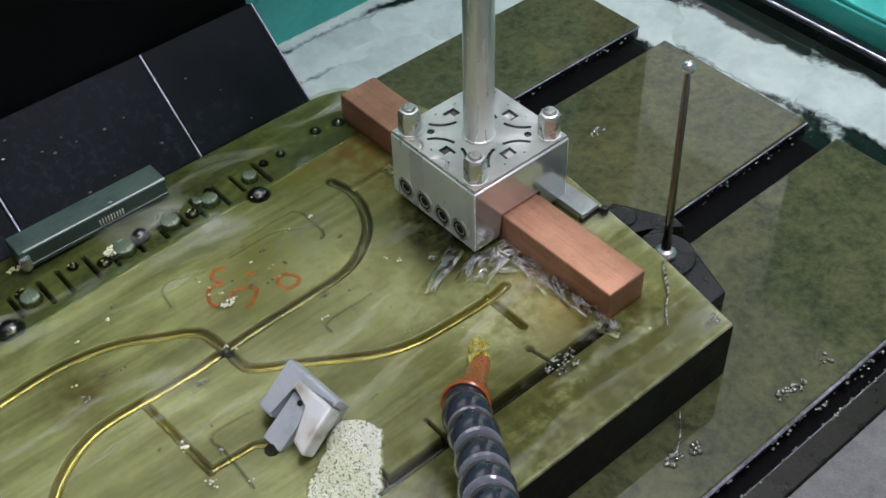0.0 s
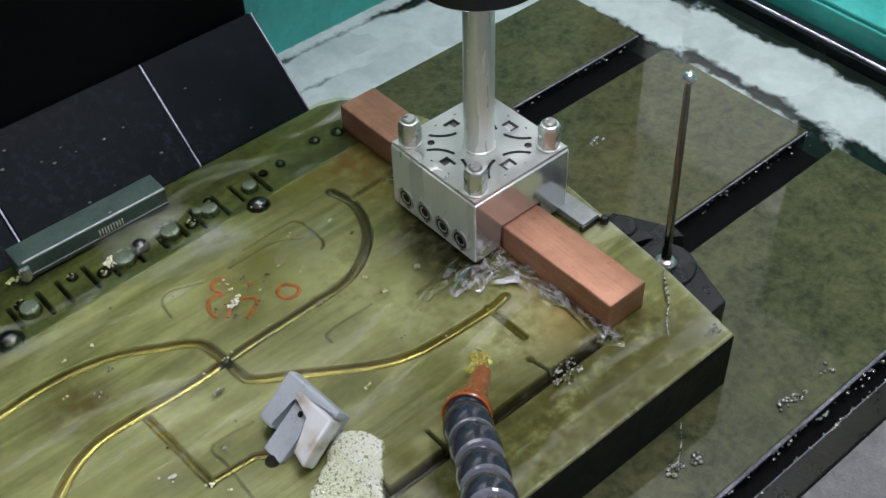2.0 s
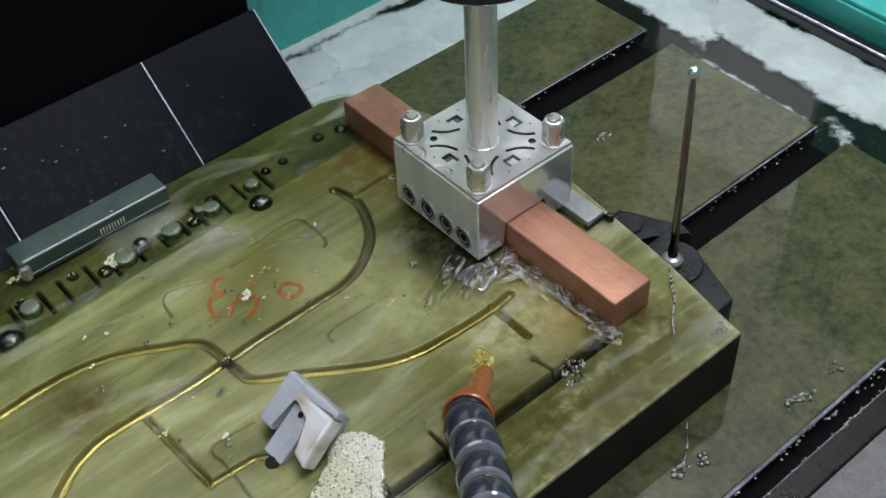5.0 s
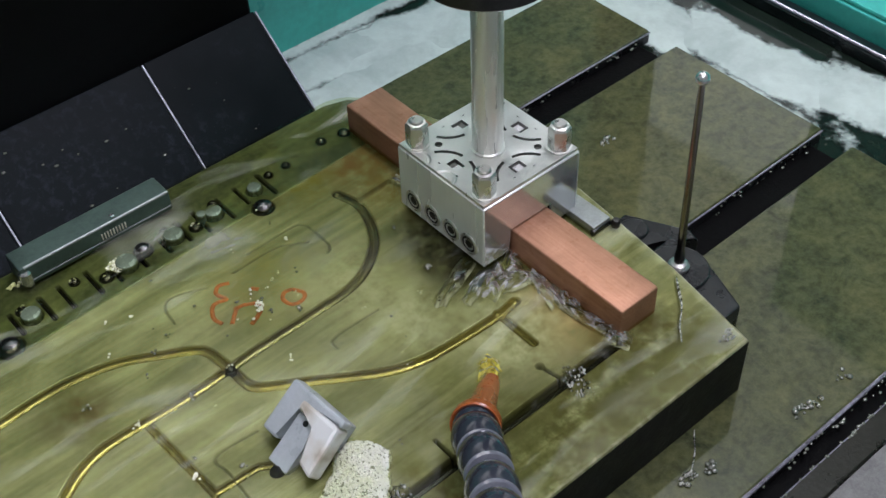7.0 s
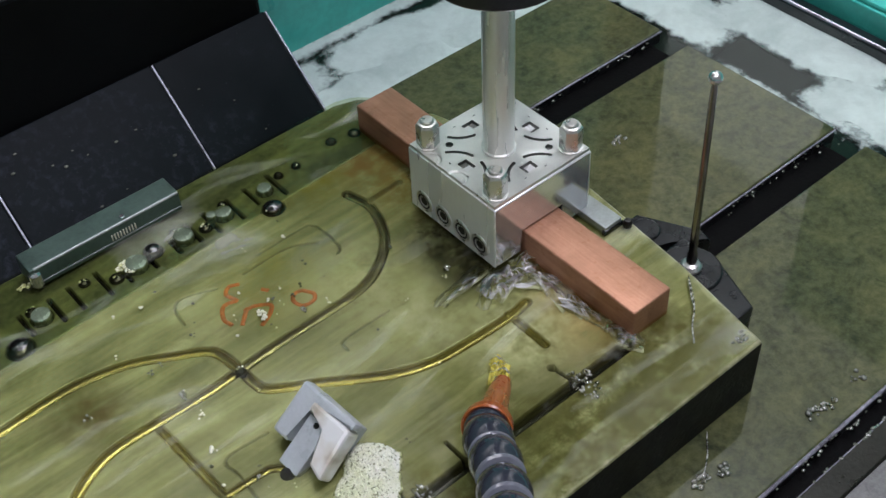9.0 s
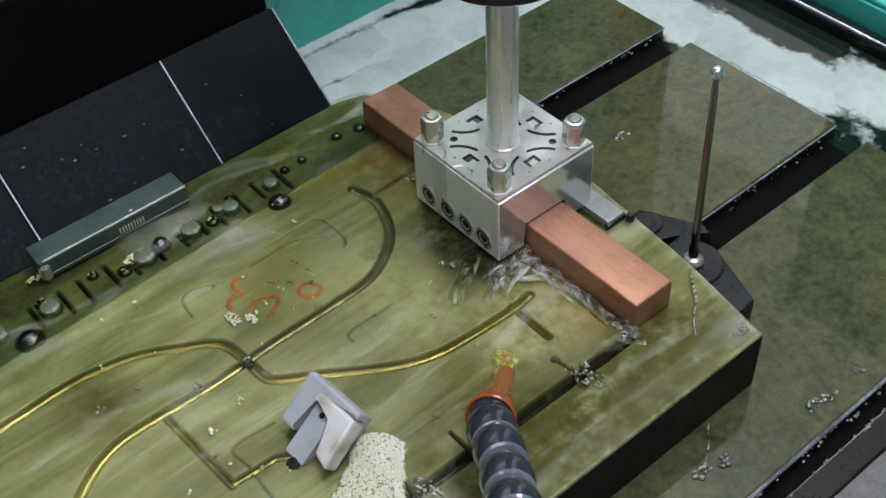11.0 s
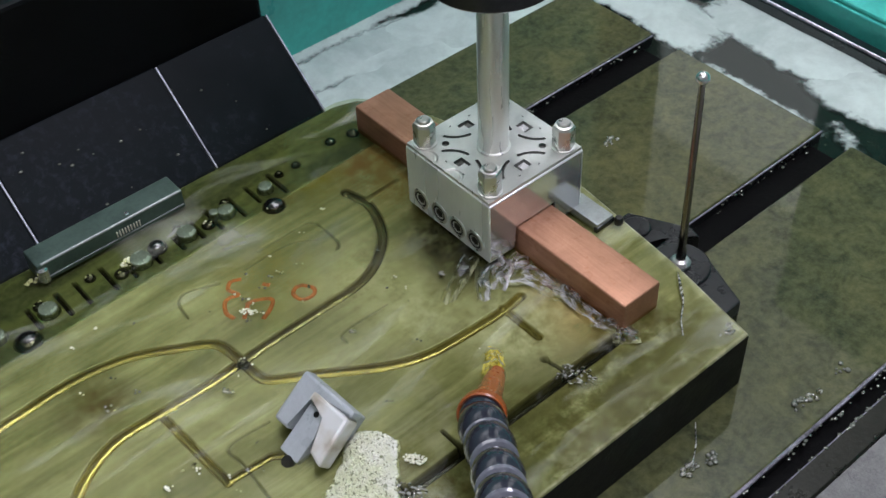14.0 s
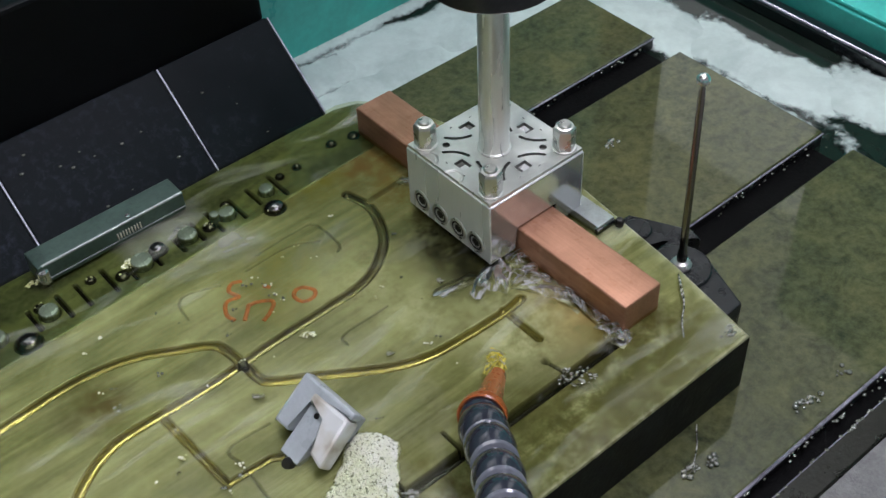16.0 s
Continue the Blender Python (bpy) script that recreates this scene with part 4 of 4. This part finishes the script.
for i, (n, spread, rmax, rows) in enumerate((
        (90, .0042, .0006, [(0, -.1040, .0985), (4, -.1042, .0990), (9, -.1035, .0985), (10, -.1000, .0800), (11.5, -.0877, .0374), (12, -.0845, .0358), (12.3, -.0838, .0326), (12.6, -.0783, .0259), (13, -.0712, .0137), (13.2, -.0726, .0037), (13.5, -.0733, -.0154), (13.8, -.0764, -.0359), (14, -.0800, -.0506), (14.3, -.0839, -.0538), (14.5, -.0876, -.0515), (14.8, -.0910, -.0517), (16, -.0924, -.0510)]),
        (30, .0030, .0006, [(0, -.0862, .0445), (4, -.0777, .0490), (7, -.0747, .0434), (9, -.0789, .0422), (11.5, -.0877, .0412), (13, -.0855, .0362), (13.5, -.0866, .0413), (13.8, -.0828, .0445), (14, -.0847, .0452), (14.3, -.0763, .0432), (14.5, -.0757, .0384), (14.8, -.0772, .0367), (15.3, -.0793, .0344), (15.5, -.0797, .0313), (16, -.0737, .0207)]),
        (7, .0022, .0009, [(0, -.1358, -.0020), (.5, -.1391, -.0128), (1, -.1304, -.0064), (2, -.1429, -.0058), (3, -.1350, -.0068), (4, -.1172, -.0007), (6.5, -.1299, -.0090), (7.5, -.1370, -.0028), (9, -.1264, .0018), (11.5, -.1262, .0068), (13, -.1407, 0), (14, -.1491, -.0049), (15, -.1364, -.0127), (16, -.1383, .0035)]),
        (6, .0026, .0008, [(0, -.1352, -.0189), (1, -.1297, -.0194), (2, -.1334, -.0158), (3, -.1328, -.0157), (4, -.1311, -.0042), (6.5, -.1394, .0273), (9, -.1216, .0184), (11.5, -.1118, .0106), (13, -.1483, .0005), (15, -.1276, -.0080), (16, -.1263, -.0121)]),
        (5, .0016, .0007, [(0, -.0631, .0138), (1, -.0590, .0068), (2, -.0685, -.0186), (3, -.0633, .0497), (4, -.0584, .0478), (7, -.0806, .0149), (9, -.0564, .0314), (12.5, -.0592, .0509), (14, -.0630, .0542), (16, -.0430, -.0130)]),
        (5, .0018, .0012, [(0, -.0570, .0230), (4, -.0600, .0270), (9, -.0660, .0330), (16, -.0560, -.0080)]),
        (6, .0022, .0010, [(0, -.1150, .0180), (4, -.1080, .0130), (9, -.1210, .0290), (16, -.1040, .0090)]),
        (4, .0016, .0010, [(0, -.1410, .0030), (4, -.1320, .0080), (9, -.1300, -.0020), (16, -.1440, .0000)]),
        (5, .0035, .0009, [(0, -.1280, -.0120), (4, -.1210, -.0070), (9, -.1200, -.0190), (16, -.1260, -.0160)]),
        (58, .0060, .0007, [(0, -.1050, -.0580), (4, -.0980, -.0560), (9, -.0850, -.0600), (16, -.0930, -.0590)]),
        (59, .0080, .0008, [(0, -.0120, -.0610), (4, -.0100, -.0615), (9, -.0130, -.0610), (16, -.0140, -.0610)]),
        (3, .0013, .0012, [(0, .0425, -.0845), (4, .0428, -.0842), (9, .0420, -.0840), (16, .0426, -.0845)]),
        (4, .0030, .0010, [(0, -.0150, .0100), (4, -.0200, .0160), (9, -.0120, .0120), (16, -.0170, .0080)]),
        (5, .0024, .0008, [(0, -.1500, .0400), (4, -.1400, .0450), (9, -.1520, .0430), (16, -.1450, .0380)]))):
    b = part("foam_glint_fleck", bubble_cluster("foam_glint_fleck", 40 + i, n, spread, .0003, rmax, SPLASH), FOAM if i < 5 else BUBBLE, smooth=180)
    tagged(b, "small drifting fleck, bubbly foam and stand-in glints on the oil", "foam", "drifting foam flecks")
    FLOATERS.append((b, rows))
rnd = random.Random(21)
# tiny solid bits added in place of glints on the rippling oil
for i in range(44):
    x, y = (rnd.uniform(-.15, -.01), rnd.uniform(-.05, .082)) if i % 3 else (rnd.gauss(-.076, .010), rnd.gauss(.046, .008))
    if x > -.06 and y > .03 and x > -.02:
        x -= .05
    f = part("foam_glint_fleck", bubble_cluster("foam_glint_fleck", 140 + i, rnd.choice((1, 2, 2, 3)), .0014, .0003, .0007, FOAM, .5), FOAM if i % 2 == 0 else DROPLET, smooth=180)
    tagged(f, "tiny pale bit standing in for a drifting glint on the oil", "foam", "tiny foam flecks")
    FLOATERS.append((f, [(t, x + .012 * math.sin(.5 * t + i), y - .007 * math.sin(.35 * t + 2 * i)) for t in range(0, 17, 2)]))
for i, (x, y, n, spread) in enumerate(((-.1035, .1000, 60, .0045), (-.1395, .1170, 22, .003))):
    b = part("froth", bubble_cluster("froth", 70 + i, n, spread, .0003, .0008, FOAM), FOAM, m=pose(x, y, .0012), smooth=180)
    tagged(b, "little heap of white froth over a screw", "foam", "froth heaps")
for i, (x, y, n) in enumerate(((.058, -.112, 5), (.064, -.113, 3), (.083, -.112, 2), (.004, -.104, 5), (.014, -.106, 4), (.118, .045, 4))):
    b = part("foam_glint_fleck", bubble_cluster("foam_glint_fleck", 80 + i, n * 3, .0045, .0004, .0013, SPLASH), BUBBLE if i % 2 else DROPLET, m=pose(x, y, TABLE_Z + .0002), smooth=180)
    tagged(b, "clear fleck of foam sitting on the oily table", "foam", "table foam flecks")


# pale tubes drawn as the reflections of the probe and the plate corner
for pts in ([(.051, -.052), (.046, -.058), (.041, -.064), (.034, -.069), (.028, -.075)], [(.021, -.092), (.014, -.098), (.006, -.103)]):
    z = .0021 if pts[0][1] > -.09 else TABLE_Z + .0003
    k = part("reflection_streak", tube([(x + .0003 * math.sin(y * 230), y, z) for x, y in (tuple(q) for q in curve_points(pts, .001))], .00030, 8), BUBBLE, smooth=180)
    part("strand", tube([(x + .0010 + .0003 * math.sin(y * 300), y + .0008, z) for x, y in (tuple(q) for q in curve_points(pts[:-1], .001))], .00018, 6), BUBBLE, k, smooth=180)
    tagged(k, "thin pale streak standing in for a reflection in the oil", "trickle", "oil trickles")
rnd = random.Random(33)
# pale bubbles put at the holes as their lamp glints
for x, y, r in HOLES[:8]:
    f = part("foam_glint_fleck", bubble_cluster("foam_glint_fleck", rnd.randrange(999), 4, r * .8, .00025, .0005, SPLASH), FOAM, m=pose(x, y, .0012), smooth=180)
    tagged(f, "pale bubbles standing in for a glint over a hole", "foam", "tiny foam flecks")


def foam_raft(seed, length, width):
    """A ragged, slightly domed sheet of scum; it lies along its own x."""
    nu, nv = int(length / .0015), 40
    verts, rim, faces = [], [], []
    for i in range(nu + 1):
        u = i / nu
        x = (u - .5) * length
        ends = min(1, u * length / .022, (1 - u) * length / .022)
        lo = .30 * noise.noise((x * 22, seed * 3.1, 0)) + .14 * noise.noise((x * 75, seed * 3.1, 4))
        hi = .30 * noise.noise((x * 22, seed * 3.1, 8)) + .14 * noise.noise((x * 75, seed * 3.1, 12))
        for j in range(nv + 1):
            v = j / nv
            y = (v - .5 + lo * (1 - v) * .5 + hi * v * .5) * width
            e = min(1, 2 * min(v, 1 - v) * width / .024) * ends
            verts.append((x, y, .0003 + .0009 * e))
            rim.append(e)
    for i in range(nu):
        for j in range(nv):
            k = i * (nv + 1) + j
            faces.append((k, k + nv + 1, k + nv + 2, k + 1))
    me = bpy.data.meshes.new("foam_raft")
    me.from_pydata(verts, [], faces)
    me.polygons.foreach_set("use_smooth", [True] * len(faces))
    me.attributes.new("rim", "FLOAT", "POINT").data.foreach_set("value", np.array(rim, np.float32))
    me.materials.append(SCUM)
    return tagged(new("foam_raft", me), "white scum drifting on the dark tank oil", "foam", "foam rafts")


# the gap that opens between the table's end and the scum at three places along it, in millimetres
GAPS = ((0, 0, 9, 22), (.5, 0, 7, 16), (1, 4, 4, 22), (1.5, 13, 4, 27), (2, 7, 18, 18), (2.5, 4, 22, 14), (3, 18, 20, 36), (3.5, 27, 18, 40), (4, 31, 36, 36), (6.5, 0, 13, 27), (7, 0, 10, 27), (7.5, 0, 10, 27), (8, 18, 3, 27), (8.5, 22, 18, 22), (9, 9, 36, 13), (11.5, 0, 0, 22), (12, 13, 0, 9), (12.5, 22, 13, 4), (13, 18, 31, 4), (13.5, 13, 36, 13), (14, 10, 36, 31), (14.5, 4, 27, 36), (15, 0, 22, 40), (15.5, 0, 13, 36), (16, 0, 10, 31))
RAFTS = []
for k, (y, length) in enumerate(((.146, .165), (.042, .110), (-.080, .200))):
    RAFTS.append((foam_raft(3 + k, length, .041), [(row[0], .2150 + row[1 + k] * .00098, y + .002 * math.sin(row[0] + k), FLUID_Z + .0001 * k, 90 + 2 * math.sin(.8 * row[0] + k)) for row in GAPS]))
RAFTS.append((foam_raft(11, .200, .058), [(t, .155 + .003 * math.sin(.7 * t), .1765 + .0010 * math.sin(.5 * t), FLUID_Z + .0003, 0) for t in range(0, 17, 2)]))
RAFTS.append((foam_raft(12, .150, .036), [(t, .060 + .002 * math.sin(.6 * t), .1640, FLUID_Z + .0004, 0) for t in range(0, 17, 2)]))
RAFTS.append((foam_raft(13, .110, .034), [(t, x, .1915, FLUID_Z + .0005, 0) for t, x in ((0, .062), (2.5, .060), (3, .040), (3.5, .022), (4, .002), (6.5, .055), (8, .050), (9, .004), (11.5, .060), (14, .064), (15.5, .058), (16, .030))]))
RAFTS.append((foam_raft(15, .085, .010), [(t, .2020 + .0006 * math.sin(t), .024 + .003 * math.sin(.5 * t), FLUID_Z + .0007, 90) for t in range(0, 17, 2)]))
RAFTS.append((foam_raft(16, .030, .012), [(t, .2065 + .0010 * math.sin(.7 * t), -.026, FLUID_Z + .0008, 70) for t in range(0, 17, 2)]))
RAFTS.append((foam_raft(14, .300, .014), [(t, .120 + .004 * math.sin(.4 * t), .2100, FLUID_Z + .0006, 0) for t in range(0, 17, 2)]))


def droplets(seed, spots, label):
    """Small bright droplets sitting on a surface."""
    rnd = random.Random(seed)
    bm = bmesh.new()
    for p in spots(rnd):
        r = rnd.uniform(.0003, .0008)
        bmesh.ops.create_icosphere(bm, subdivisions=2, radius=r, matrix=Matrix.Translation(p) @ Matrix.Diagonal((1.3, 1, .6, 1)))
    return tagged(part("droplets", bm, DROPLET, smooth=180), label, "droplets", kind="stuff")


def on_panel(rnd):
    up = math.radians(40)
    for i in range(22):
        d = rnd.uniform(.004, .050)
        yield Vector((rnd.uniform(-.17, .010), .1275 + d * math.cos(up), -.003 + d * math.sin(up)))


# beads strewn along the slots to stand for broken edge highlights
def on_slots(rnd):
    for i in range(34):
        yield Vector((rnd.uniform(.075, .195), -.0168 - abs(rnd.gauss(0, .0022)), -.0310 if rnd.random() < .6 else -.0338))
    for i in range(24):
        yield Vector((rnd.uniform(.06, .19), .0912 - abs(rnd.gauss(0, .002)), -.0310))
    for i in range(70):
        yield Vector((rnd.uniform(-.02, .16), -.1222 - abs(rnd.gauss(0, .0015)), -.0306))
    for i in range(60):
        yield Vector((rnd.uniform(-.02, .16), -.1292 + rnd.gauss(0, .0003), -.0333))


def on_corner(rnd):
    for i in range(9):
        yield Vector((.0440 + rnd.gauss(0, .0022), -.0835 + rnd.gauss(0, .0022), .0016))


droplets(7, on_panel, "pale oil droplets spattered on the black guard panels")
droplets(8, on_slots, "beads added as the broken glints along the table slots")
droplets(9, on_corner, "glinting oil beads at the plate corner")


# ---- what moves ----
def motions():
    rnd = random.Random(11)
    for s, x, y, turn in SPLASHES:
        walk(s, [(t * .4, pose(x + rnd.uniform(-.0016, .0016), y + rnd.uniform(-.0016, .0016), .0014 + rnd.uniform(-.0004, .0006), rnd.uniform(-9, 9), rnd.uniform(-9, 9), turn + rnd.uniform(-24, 24))) for t in range(41)])
    bob = ((0, .3), (.5, -.1), (1, 0), (2, -.2), (2.5, .2), (3, 0), (3.5, -.1), (4, .2), (6.5, .25), (7, -.15), (7.5, -.2), (8, .2), (8.5, -.2), (9, -.15), (11.5, -.15), (12, .1), (12.5, -.1), (14, -.1), (14.5, .35), (15, 0), (15.5, -.05), (16, .2))
    for ob, (x, y, z) in ((HOLDER, (0, 0, 0)), (SPINDLE, (.0245, .0245, .112))):
        walk(ob, [(t, pose(x, y, z + d * .001)) for t, d in bob])
    for s, x, y, turn in JETS:
        walk(s, [(t * .4, pose(x + rnd.uniform(-.0006, .0006), y + rnd.uniform(-.0006, .0006), .0035, rnd.uniform(-8, 8), rnd.uniform(-8, 8), turn + rnd.uniform(-20, 20))) for t in range(41)])
    for b, rows in FLOATERS:
        walk(b, [(t, pose(x, y, .0014, 0, 0, t * 9)) for t, x, y in rows])
    for s, rows in RAFTS:
        walk(s, [(t, pose(x, y, z, 0, 0, turn)) for t, x, y, z, turn in rows])


motions()
